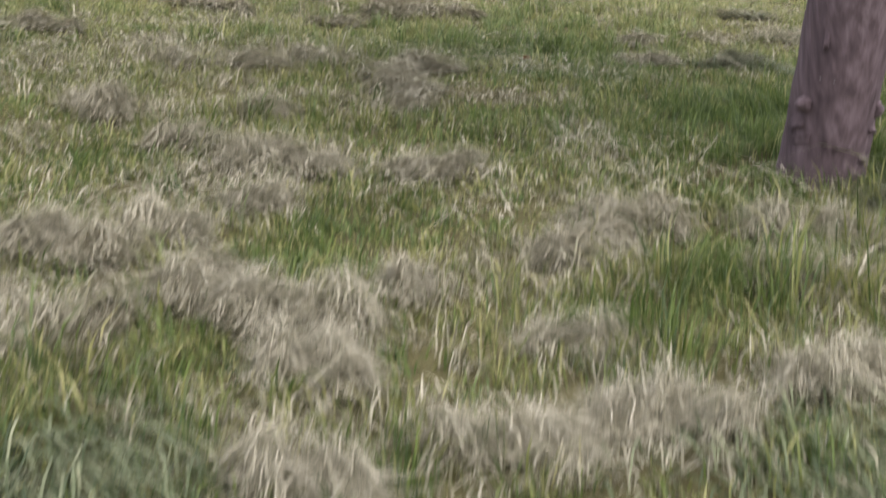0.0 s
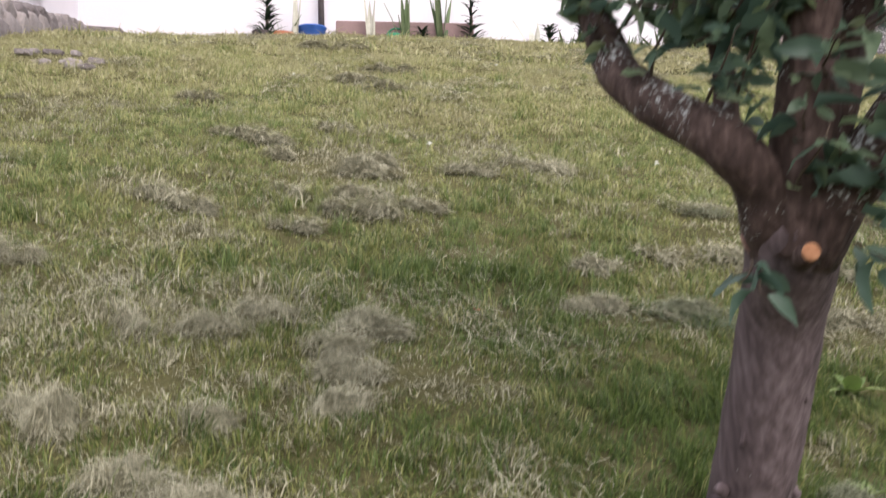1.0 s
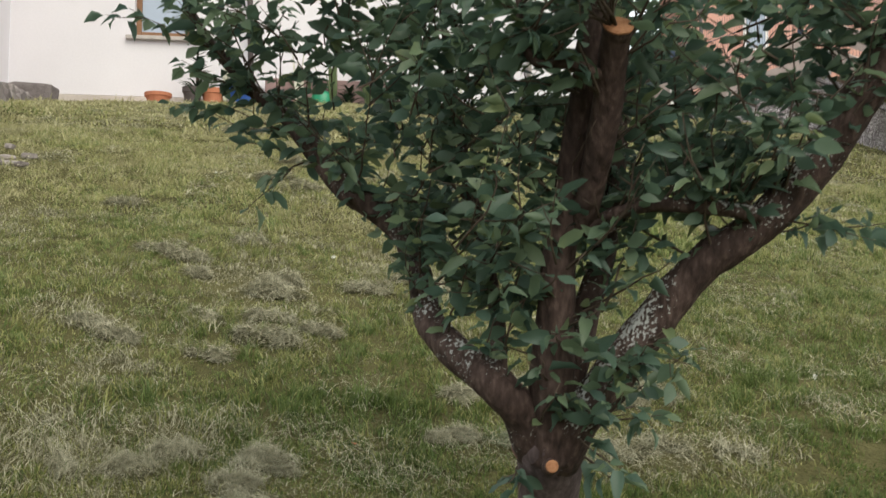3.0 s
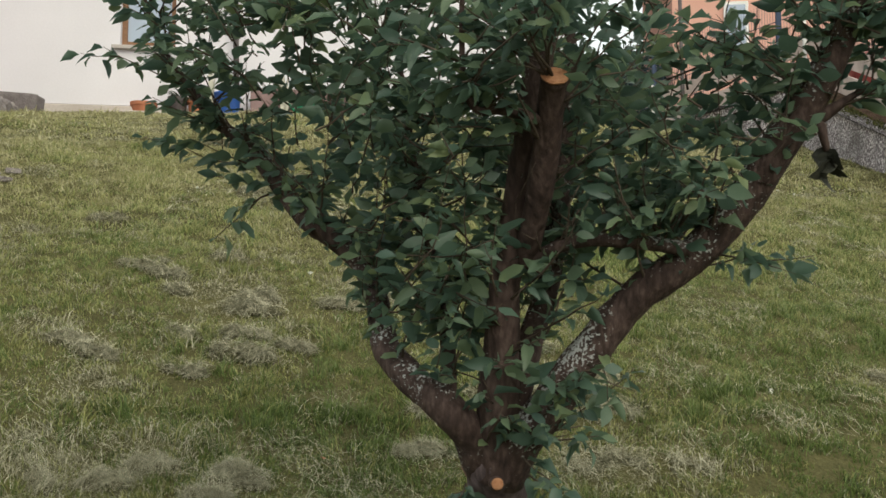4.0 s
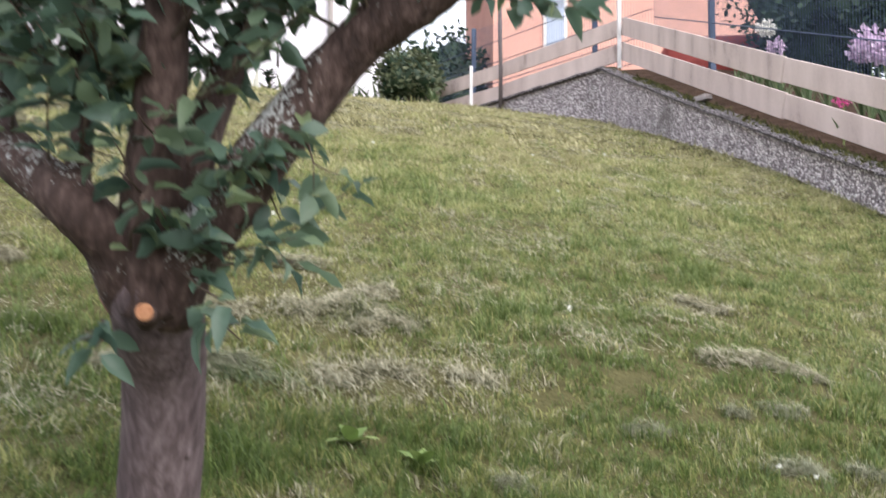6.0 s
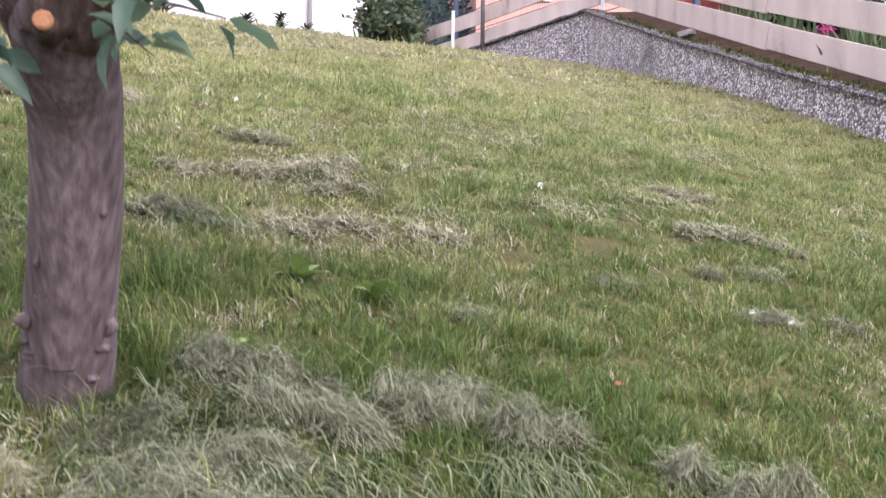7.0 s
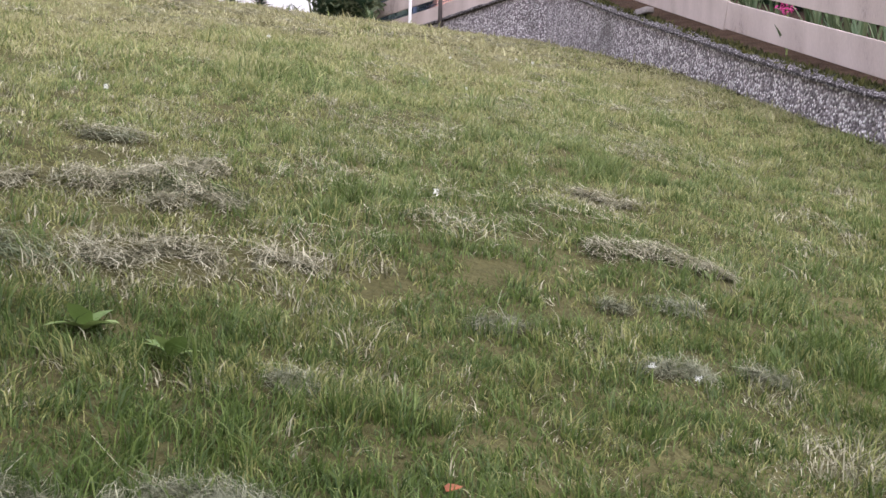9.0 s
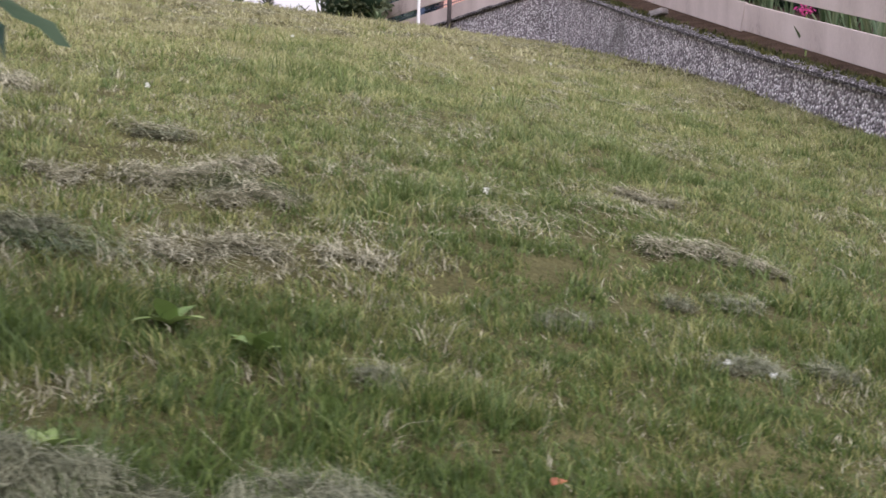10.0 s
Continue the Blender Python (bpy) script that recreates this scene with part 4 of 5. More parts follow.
# water shoots on the trunk and low on the limbs, and long twigs at the crown's edges
for sx, sy, sz, dx, dy, dz, ln in ((0.9, 1.77, 1.74, 0.1, -0.6, 0.1, 0.16), (0.95, 1.76, 1.77, 0.5, -0.6, 0.2, 0.18), (0.93, 1.75, 1.68, 0.4, -0.5, -0.5, 0.14), (0.84, 1.76, 1.72, -0.1, -0.6, 0.3, 0.12), (0.79, 1.84, 1.6, -0.3, -0.6, -0.5, 0.07),
                                   (1.0, 1.74, 1.84, 0.4, -0.5, 0.3, 0.16), (0.62, 1.87, 1.93, -0.1, -0.3, 0.8, 0.2), (0.57, 1.95, 2.0, -0.5, -0.3, 0.5, 0.12),
                                   (1.33, 1.69, 2.16, 0.9, -0.2, 0.0, 0.22), (1.38, 1.68, 2.2, 0.8, 0.3, -0.1, 0.3), (0.06, 2.28, 2.62, -0.9, -0.1, 0.4, 0.24), (-0.05, 2.3, 2.75, -0.8, -0.2, 0.3, 0.3), (0.1, 2.25, 2.6, -0.7, -0.5, 0.5, 0.4), (0.2, 2.1, 2.7, -0.6, -0.6, 0.4, 0.4), (0.3, 2.2, 2.36, -0.6, -0.2, 0.5, 0.14), (0.2, 2.28, 2.51, -1.0, 0.0, -0.22, 0.36), (0.22, 2.25, 2.42, -1.0, 0.1, -0.2, 0.25), (0.1, 2.28, 2.6, -0.9, 0.0, 0.2, 0.28), (0.15, 2.24, 2.5, -0.6, -0.3, 0.2, 0.2), (0.22, 2.2, 2.44, -0.7, -0.2, 0.0, 0.18), (-0.02, 2.28, 2.7, -0.6, -0.3, 0.5, 0.26), (1.0, 1.95, 1.72, 0.7, 0.45, 0.02, 0.24), (1.7, 1.53, 2.57, 0.6, -0.2, 0.5, 0.2), (1.72, 1.53, 2.58, 0.8, 0.1, 0.0, 0.16), (1.68, 1.54, 2.55, 0.5, -0.4, 0.3, 0.16), (1.75, 1.52, 2.6, 0.4, 0.2, 0.6, 0.2), (1.66, 1.54, 2.55, 0.3, 0.1, 0.9, 0.25), (1.74, 1.5, 2.6, 0.7, -0.3, -0.2, 0.12), (1.12, 1.75, 1.97, 0.3, 0.0, -0.7, 0.15), (1.06, 1.76, 1.9, 0.25, 0.0, -0.6, 0.13),
                                   (0.86, 1.8, 1.8, 0.1, -0.9, 0.3, 0.14), (0.98, 1.78, 1.72, 0.7, -0.4, 0.0, 0.16), (1.02, 1.75, 1.86, -0.3, -0.8, 0.2, 0.12), (1.02, 1.74, 1.86, 0.5, -0.7, 0.3, 0.12), (1.0, 1.75, 1.85, 0.1, -0.9, -0.2, 0.12), (0.93, 1.76, 1.73, 0.6, -0.7, 0.1, 0.1), (0.92, 1.76, 1.74, -0.5, -0.7, 0.2, 0.09), (0.95, 1.8, 1.63, 0.6, -0.6, -0.4, 0.12), (0.8, 1.82, 1.58, -0.3, -0.7, -0.5, 0.07), (1.06, 1.74, 1.9, 0.4, -0.5, 0.2, 0.1), (0.9, 1.76, 1.9, -0.2, -0.8, 0.3, 0.16), (0.7, 1.78, 1.87, -0.1, -0.7, 0.5, 0.16),
                                   (1.68, 1.5, 2.7, 0.8, 0.0, 0.5, 0.3), (1.66, 1.5, 2.74, 0.8, -0.2, 0.3, 0.3), (1.6, 1.54, 2.62, 0.4, -0.4, 0.6, 0.3), (1.7, 1.48, 2.8, 0.8, 0.1, 0.3, 0.3), (0.98, 1.72, 1.98, 0.3, -0.2, 0.8, 0.3), (0.75, 1.78, 1.88, 0.2, -0.3, 0.9, 0.3)):
    twig(Vector((sx, sy, sz)) - ORIGIN, (dx, dy, dz), ln, 0.0035, 0.017, 1.0, 0, False)
# leafy shoots that fill the crown between the limbs
for k in range(222):
    x = pr.triangular(-0.3, 1.85, 0.35)
    z = floor_line(x) + pr.uniform(0.1, 1.1)
    if z > 3.25:
        continue
    y = 1.85 + pr.gauss(0, 0.2) + 0.2 * (0.85 - x)
    if abs(x - 0.95) > 0.2 and z < floor_line(x) + 0.16:
        continue
    if abs(x - 0.98) < 0.13 and y < 1.8 and z < 2.6:
        continue
    if 0.72 < x < 1.35 and z > 2.3 and k % 5 < 2:
        continue
    twig(Vector((x, y, z)) - ORIGIN, (pr.gauss(0, 0.7), pr.gauss(0, 0.7), 0.5), pr.uniform(0.12, 0.35), 0.003)

# the crown's dense upper part
for k in range(45):
    x = pr.triangular(-0.28, 0.55, 0.1)
    z = pr.uniform(max(2.3, floor_line(x) + 0.25), 3.2)
    twig(Vector((x, 1.9 + pr.gauss(0, 0.24) + 0.2 * (0.85 - x), z)) - ORIGIN, (pr.gauss(0, 0.7), pr.gauss(0, 0.7), 0.3), pr.uniform(0.12, 0.34), 0.003)


for k in range(26):
    twig(Vector((pr.uniform(1.25, 1.62), 1.6 + pr.gauss(0, 0.1), pr.uniform(2.45, 2.95))) - ORIGIN, (pr.gauss(0, 0.7), pr.gauss(0, 0.7), 0.3), pr.uniform(0.12, 0.3), 0.003)
for k in range(14):
    twig(Vector((pr.uniform(1.66, 1.9), 1.5 + pr.gauss(0, 0.06), pr.uniform(2.62, 2.95))) - ORIGIN, (pr.gauss(0.2, 0.6), pr.gauss(0, 0.6), 0.35), pr.uniform(0.1, 0.22), 0.003, 0.02, 1.0, 0, False)


def bare(m):
    """True for leaves that would grow through or right before the sawn-off limb and the fork."""
    w = m.translation + ORIGIN
    if 2.2 < w.z < 2.66:
        return abs(w.x - 0.965) < 0.07 and w.y < 1.7
    return 1.86 < w.z <= 2.2 and w.z > 2.02 and abs(w.x - 0.885) < 0.035 and w.y < 1.76


leaf_mats = [m for m in leaf_mats if not bare(m)]
add_leaf(Vector((1.14, 2.08, 1.725)) - ORIGIN, (1, 0, -0.05), 0.1)
add_leaf(Vector((1.12, 2.07, 1.71)) - ORIGIN, (0.6, 0.1, -0.6), 0.07)
tube(twigs, [(*(Vector(q) - ORIGIN), r) for q, r in (((0.97, 1.9, 1.7), 0.004), ((1.05, 2.0, 1.72), 0.003), ((1.135, 2.08, 1.725), 0.002))], 5)

part("twig_mass", twigs, M_TWIG, TREE, "thin leafy twigs", True)["kind"] = "stuff"
# the leaves nearest the lawn's open side are single parts, the rest one crown
order = sorted(range(len(leaf_mats)), key=lambda i: leaf_mats[i].translation.y)
LF = leaf_verts(1.0)[1]
singles = []
for shape in LEAF_KINDS:
    v, f = leaf_verts(1.0, *shape)
    me = bpy.data.meshes.new("leaf")
    me.from_pydata(v.tolist(), [], f)
    me.materials.append(M_LEAF1)
    me.shade_smooth()
    singles.append(me)
for j, i in enumerate(order[:300]):
    ob = new("leaf", singles[j % 6])
    ob.parent = TREE
    ob.matrix_basis = leaf_mats[i]
rest = np.array([leaf_mats[i] for i in order[300:]])
kinds = [leaf_verts(1.0, *shape)[0] for shape in LEAF_KINDS]
vs = np.concatenate([np.c_[kinds[j % 6], np.ones(11)] @ m.T for j, m in enumerate(rest)])[:, :3]
corners = np.array([c for q in LF for c in q])
fs = (np.arange(len(rest))[:, None] * 11 + corners).ravel()
raw_mesh("crown", vs, fs, np.tile([len(q) for q in LF], len(rest)), M_LEAF, "dense dark green leaves", "", "stuff", TREE)


# a withered dark leaf cluster hangs from a stub under the thick limb
stub = tube(bmesh.new(), local([(1.6, 1.56, 2.54, 0.016), (1.635, 1.545, 2.5, 0.013), (1.645, 1.54, 2.44, 0.008)]), 8, 0.1)
part("branch_stub", stub, M_BARK, TREE, smooth=True)
for k in range(7):
    v, f = leaf_verts(pr.uniform(0.045, 0.065), 0.5, 0.7, 1.7, 0.3, 0.6)
    me = bpy.data.meshes.new("withered_leaf")
    me.from_pydata(v.tolist(), [], f)
    me.materials.append(M_WITHERED)
    me.shade_smooth()
    ob = tagged(new("withered_leaf", me), "curled dark dead leaf")
    ob.parent = TREE
    ob.matrix_basis = Matrix.Translation(Vector((1.643, 1.54, 2.455 - 0.008 * k)) - ORIGIN) @ Vector((pr.gauss(0, 0.35), pr.gauss(0, 0.35), -1)).to_track_quat("X", "Z").to_matrix().to_4x4() @ Matrix.Rotation(k * 0.9, 4, "X")


# ---- the garden wall of washed concrete, its coping, board fence and wire fence ----
def along(a, b, u):
    return [p + (q - p) * u for p, q in zip(a, b)]


def top_z(y):
    """Underside of the coping along the sloping stretch."""
    return float(np.interp(y, (5.6, 7.52, 9.1, 11.42, 14.54), (2.36, 3.02, 3.62, 4.49, 5.7)))


WALL = thing("wall_garden", "low garden wall of washed concrete with pale pebbles, stepping up the slope", "wall", kind="structure")


def slab(a, b, za, zb, low, thick, gap=0.005):
    """A wall panel from plan point a to b with a sloping top."""
    d = Vector((b[0] - a[0], b[1] - a[1], 0)).normalized()
    nrm = Vector((d.y, -d.x, 0)) * thick
    bm = bmesh.new()
    p, q = Vector((*a, 0)) + d * gap, Vector((*b, 0)) - d * gap
    ring = []
    for base in (p, q, q + nrm, p + nrm):
        zt = za if base in (p, p + nrm) else zb
        ring.append((bm.verts.new((base.x, base.y, low(base.x, base.y))), bm.verts.new((base.x, base.y, zt))))
    for i in range(4):
        (a0, a1), (b0, b1) = ring[i], ring[(i + 1) % 4]
        bm.faces.new((a0, b0, b1, a1))
    bm.faces.new([r[1] for r in ring])
    bm.faces.new([r[0] for r in ring][::-1])
    bmesh.ops.recalc_face_normals(bm, faces=bm.faces)
    return bm


def under(x, y):
    return float(lawn_z(x, y)) - 0.3


LEVEL = 5.72
stations = [3.2, 5.2, 7.07, 9.6, 12.2, 14.54]


def wall_x(y):
    return 6.02 + (y - 5.6) * 0.0749


def top_at(y):
    return top_z(y) if y >= 5.6 else top_z(5.6) - (5.6 - y) * 0.345


for y0, y1 in zip(stations, stations[1:]):
    part("panel", slab((wall_x(y0), y0), (wall_x(y1), y1), top_at(y0), top_at(y1), under, 0.22), M_PEBBLE, WALL)
part("panel", slab(WALL_B, WALL_C, LEVEL, LEVEL, under, 0.22), M_PEBBLE, WALL)
part("panel", slab(WALL_C, (4.55, 19.9), LEVEL, LEVEL, under, 0.22), M_PEBBLE, WALL)


def coping(a, b, za, zb):
    """A rough capping stone that overhangs the wall face."""
    d = Vector((b[0] - a[0], b[1] - a[1], 0))
    ln = d.length
    d.normalize()
    out = Vector((-d.y, d.x, 0))
    n = max(4, int(ln / 0.12))
    bm, rings = bmesh.new(), []
    for i in range(n + 1):
        u = i / n
        c = Vector((a[0], a[1], za + (zb - za) * u)) + d * (0.006 + (ln - 0.012) * u)
        ring = []
        for o, z in ((0.06, 0.004), (0.066, 0.03), (0.045, 0.052), (-0.13, 0.06), (-0.13, 0.004)):
            j = noise.noise((c + out * o) * 7 + Vector((0, 0, z * 9))) * 0.014
            ring.append(bm.verts.new(c + out * (o + j) + Vector((0, 0, z + (j if z > 0.01 else 0)))))
        rings.append(ring)
    for p, q in zip(rings, rings[1:]):
        for k in range(5):
            bm.faces.new((p[k], p[(k + 1) % 5], q[(k + 1) % 5], q[k]))
    bm.faces.new(rings[0]), bm.faces.new(rings[-1][::-1])
    bmesh.ops.recalc_face_normals(bm, faces=bm.faces)
    part("coping_stone", bm, M_COPING, WALL, "dark weathered capping stone")


for y0, y1 in zip(np.arange(3.2, 14.5, 1.62), list(np.arange(4.82, 14.5, 1.62)) + [14.54]):
    coping((wall_x(y0), y0), (wall_x(y1), y1), top_at(y0), top_at(y1))
for u0, u1 in ((0, 0.5), (0.5, 1.0)):
    coping(along(WALL_B, WALL_C, u0), along(WALL_B, WALL_C, u1), LEVEL, LEVEL)
coping(WALL_C, (4.55, 19.9), LEVEL, LEVEL)


def bar(name, a, b, w, h, material, parent, label="", bevel=0.004):
    """A board or post with its middle line from a to b: w across, h high."""
    a, b = Vector(a), Vector(b)
    bm = bmesh.new()
    ln = (b - a).length
    box(bm, (-ln / 2, -w / 2, -h / 2), (ln / 2, w / 2, h / 2), bevel)
    bmesh.ops.transform(bm, matrix=Matrix.Translation((a + b) / 2) @ (b - a).to_track_quat("X", "Z").to_matrix().to_4x4(), verts=bm.verts)
    return part(name, bm, material, parent, label)


FENCE = thing("board_fence", "low fence of two pale beige boards on white posts", "fence")


def fence_x(y):
    return wall_x(y) + 0.26


def board_z(y):
    return float(np.interp(y, (3.2, 7.43, 14.24), (1.85, 3.42, 6.2)))


for y0, y1 in ((3.0, 5.2), (5.2, 9.1), (9.1, 14.4)):
    for s in (1, -1):
        off0, off1 = (0.19, 0.19) if y1 < 14 else (0.19, 0.205)
        bar("board", (fence_x(y0), y0 + 0.006, board_z(y0) + s * off0), (fence_x(y1), y1 - 0.006, board_z(y1) + s * off1), 0.028, 0.25 if y1 < 14 else 0.275, M_BOARD, FENCE)
TURN_AT = (fence_x(14.45), 14.45)
for s in (1, -1):
    bar("board", (TURN_AT[0], TURN_AT[1], 6.2 + s * 0.205), (WALL_C[0] + 0.2, WALL_C[1] + 0.1, 6.2 + s * 0.205), 0.028, 0.275, M_BOARD, FENCE)
    bar("board", (WALL_C[0] + 0.2, WALL_C[1] + 0.11, 6.19 + s * 0.205), (4.6, 19.9, 6.17 + s * 0.205), 0.028, 0.275, M_BOARD, FENCE)
for px, py, z0, z1 in ((TURN_AT[0] - 0.05, TURN_AT[1] - 0.03, 5.72, 6.86), (WALL_C[0] - 0.36, WALL_C[1] + 0.45, 5.55, 6.52), (fence_x(5.2) + 0.04, 5.2, 2.2, 3.1)):
    bar("post", (px, py, z0), (px, py, z1), 0.05, 0.05, M_WHITE, FENCE, "white painted post")
POLE = thing("dark_pole", "dark metal pole in front of the board fence", "pole", (5.63, 16.95, 5.4))
part("shaft", tube(bmesh.new(), [(0, 0, -0.2, 0.038), (0, 0, 1.0, 0.037), (-0.03, 0, 2.6, 0.036)], 14), M_DARKPOLE, POLE, smooth=True)

WIRE = thing("wire_fence", "blue-grey welded wire mesh fence on square steel posts", "fence")


def wire_run(a, b, za, zb, high, posts):
    a, b = Vector((*a, za)), Vector((*b, zb))
    ln = (b - a).length
    vs, fs, k = [], [], 0
    up = Vector((0, 0, 1))
    side = (b - a).cross(up).normalized()

    def rod(p, q, r):
        nonlocal k
        d = (q - p).normalized()
        s = d.cross(side).normalized()
        for c in (p, q):
            for w in range(4):
                vs.append(tuple(c + (side * math.cos(w * 1.571) + s * math.sin(w * 1.571)) * r))
        for w in range(4):
            fs.append((k + w, k + (w + 1) % 4, k + 4 + (w + 1) % 4, k + 4 + w))
        k += 8
    n = int(ln / 0.065)
    for i in range(n + 1):
        p = a + (b - a) * (i / n)
        rod(p, p + up * high, 0.0042)
    z = 0.05
    while z < high:
        rod(a + up * z, b + up * z, 0.008)
        z += 0.42
    me = bpy.data.meshes.new("wire_mesh")
    me.from_pydata(vs, [], fs)
    me.materials.append(M_BLUE)
    ob = new("wire_mesh", me)
    ob.parent = WIRE
    for u in posts:
        p = a + (b - a) * u
        bar("post", p - up * 0.35, p + up * (high + 0.05), 0.07, 0.09, M_BLUE, WIRE, bevel=0.006)


wire_run((fence_x(5.0) + 0.75, 5.0), (fence_x(14.6) + 0.75, 14.9), 2.75, 6.3, 1.7, (0.02, 0.2, 0.765))
wire_run((fence_x(14.6) + 0.75, 15.0), (5.2, 20.4), 6.05, 6.0, 1.7, (0.22, 0.8))

# the planted bed behind the wall
bm = bmesh.new()
ys = np.linspace(3.2, 14.8, 60)
rows = []
for y in ys:
    rows.append([bm.verts.new((wall_x(y) + 0.12 + o, y, top_at(min(y, 14.54)) + 0.02 + h + 0.05 * noise.noise((o * 3, y * 3, 0)))) for o, h in ((0, 0), (0.2, 0.02), (0.5, 0.07), (1.0, 0.12), (1.8, 0.12), (3.5, 0.1), (9, 0.0))])
for a, b in zip(rows, rows[1:]):
    for i in range(6):
        bm.faces.new((a[i], a[i + 1], b[i + 1], b[i]))
far = [bm.verts.new((x, y, 5.76)) for x, y in ((5.85, 17.3), (4.8, 19.9), (8, 40), (40, 40), (40, 14.8))]
bm.faces.new([rows[-1][0]] + rows[-1][1:] + far[::-1])
bmesh.ops.recalc_face_normals(bm, faces=bm.faces)
tagged(part("planting_bed", bm, M_EARTH, None, "bare brown earth of a planted bed behind the wall", True), category="bed", kind="structure")


# ---- foliage helpers ----
def leaf_cloud(name, centre, size, count, leaf, material, parent, label="", seed=1, hollow=0.5):
    r = np.random.default_rng(seed)
    d = r.normal(0, 1, (count, 3))
    d /= np.linalg.norm(d, axis=1)[:, None]
    lump = np.array([0.75 + 0.55 * noise.noise(Vector(q) * 2.3 + Vector((seed, 0, 0))) for q in d])
    p = d * (hollow + (1 - hollow) * r.uniform(0, 1, count) ** 0.5)[:, None] * lump[:, None] * np.array(size) + np.array(centre)
    a = r.normal(0, 1, (count, 3)) + d * 0.6
    a /= np.linalg.norm(a, axis=1)[:, None]
    b = np.cross(a, r.normal(0, 1, (count, 3)))
    b /= np.linalg.norm(b, axis=1)[:, None]
    ln = leaf * r.uniform(0.6, 1.3, count)[:, None]
    v = np.stack([p, p + a * ln * 0.5 + b * ln * 0.28, p + a * ln, p + a * ln * 0.5 - b * ln * 0.28], 1).reshape(-1, 3)
    return raw_mesh(name, v, np.arange(count * 4), np.full(count, 4), material, label, "", "stuff", parent)


def shrub(label, at, size, count, leaf, material, seed):
    root = thing("shrub", label, "shrub", at)
    bm = bmesh.new()
    r = random.Random(seed)
    for k in range(7):
        a = r.uniform(0, 6.28)
        tip = (math.cos(a) * size[0] * 0.6, math.sin(a) * size[1] * 0.6, size[2] * r.uniform(0.9, 1.5))
        tube(bm, [(0, 0, -0.05, 0.02), (tip[0] * 0.4, tip[1] * 0.4, tip[2] * 0.5, 0.014), (*tip, 0.005)], 6)
    part("stems", bm, M_TWIG, root)
    # dark solid core added inside to close the gaps between the leaves
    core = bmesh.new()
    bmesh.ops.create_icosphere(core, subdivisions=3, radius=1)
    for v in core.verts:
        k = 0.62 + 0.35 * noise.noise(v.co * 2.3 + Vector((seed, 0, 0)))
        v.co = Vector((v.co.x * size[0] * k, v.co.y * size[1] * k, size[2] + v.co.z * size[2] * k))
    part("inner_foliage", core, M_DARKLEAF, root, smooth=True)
    leaf_cloud("foliage", (0, 0, size[2]), size, count, leaf, material, root, seed=seed)
    return root


def swords(bm, r, count, high, wide, spread, curl=0.3):
    """Upright strap leaves fanning from one foot."""
    for k in range(count):
        a, t = r.uniform(0, 6.28), r.uniform(0.1, 1) * spread
        h = high * r.uniform(0.6, 1.1)
        d, s = Vector((math.cos(a), math.sin(a), 0)), Vector((-math.sin(a), math.cos(a), 0))
        prev = None
        for u, w in ((0, 0.8), (0.35, 1.0), (0.7, 0.75), (1.0, 0.05)):
            c = d * (h * t * (u + curl * u * u)) + Vector((0, 0, h * u * (1 - 0.35 * t * u)))
            pair = (bm.verts.new(c - s * wide * w / 2 + d * wide * 0.15), bm.verts.new(c), bm.verts.new(c + s * wide * w / 2 + d * wide * 0.15))
            if prev:
                bm.faces.new((prev[0], prev[1], pair[1], pair[0])), bm.faces.new((prev[1], prev[2], pair[2], pair[1]))
            prev = pair
    return bm

# moss, grit and small weeds on the wall's top
rm = np.random.default_rng(5)
n = 9000
my = rm.uniform(4.0, 14.5, n)
keep = patchy(my, my * 0.3, 5.0, 33) + rm.normal(0, 0.2, n) > 0.45
my = my[keep]
mo = rm.normal(0.1, 0.06, len(my))
mp = np.stack([6.02 + (my - 5.6) * 0.0749 + mo, my, np.array([top_at(q) for q in my]) + 0.055], -1)
md = rm.normal(0, 1, (len(my), 3)) * 0.018 + np.array([0, 0, 0.022])
ms = rm.normal(0, 1, (len(my), 3)) * 0.008
raw_mesh("moss", np.stack([mp - ms, mp + ms, mp + md], 1).reshape(-1, 3), np.arange(len(my) * 3), np.full(len(my), 3), M_MOSS, "dark moss and weeds on the wall top", "moss")

# ---- the white house ----
HT, HK = 6.0, 1.6
HOUSE_AT = (-8.02, 19.54, 6.57)
HOUSE = thing("white_house", "white rendered house with a beige plinth and a brown wooden window", "house", HOUSE_AT, turn=HT, size=HK)


def wall_with_hole(name, w, z0, z1, hole, thick, material, parent):
    """A wall along +x from 0 to w with one real opening (x0, x1, za, zb)."""
    bm = bmesh.new()
    x0, x1, za, zb = hole
    for lo, hi in (((0, 0, z0), (x0, thick, z1)), ((x1, 0, z0), (w, thick, z1)), ((x0, 0, z0), (x1, thick, za)), ((x0, 0, zb), (x1, thick, z1))):
        box(bm, lo, hi)
    bmesh.ops.remove_doubles(bm, verts=bm.verts, dist=0.0005)
    return part(name, bm, material, parent)


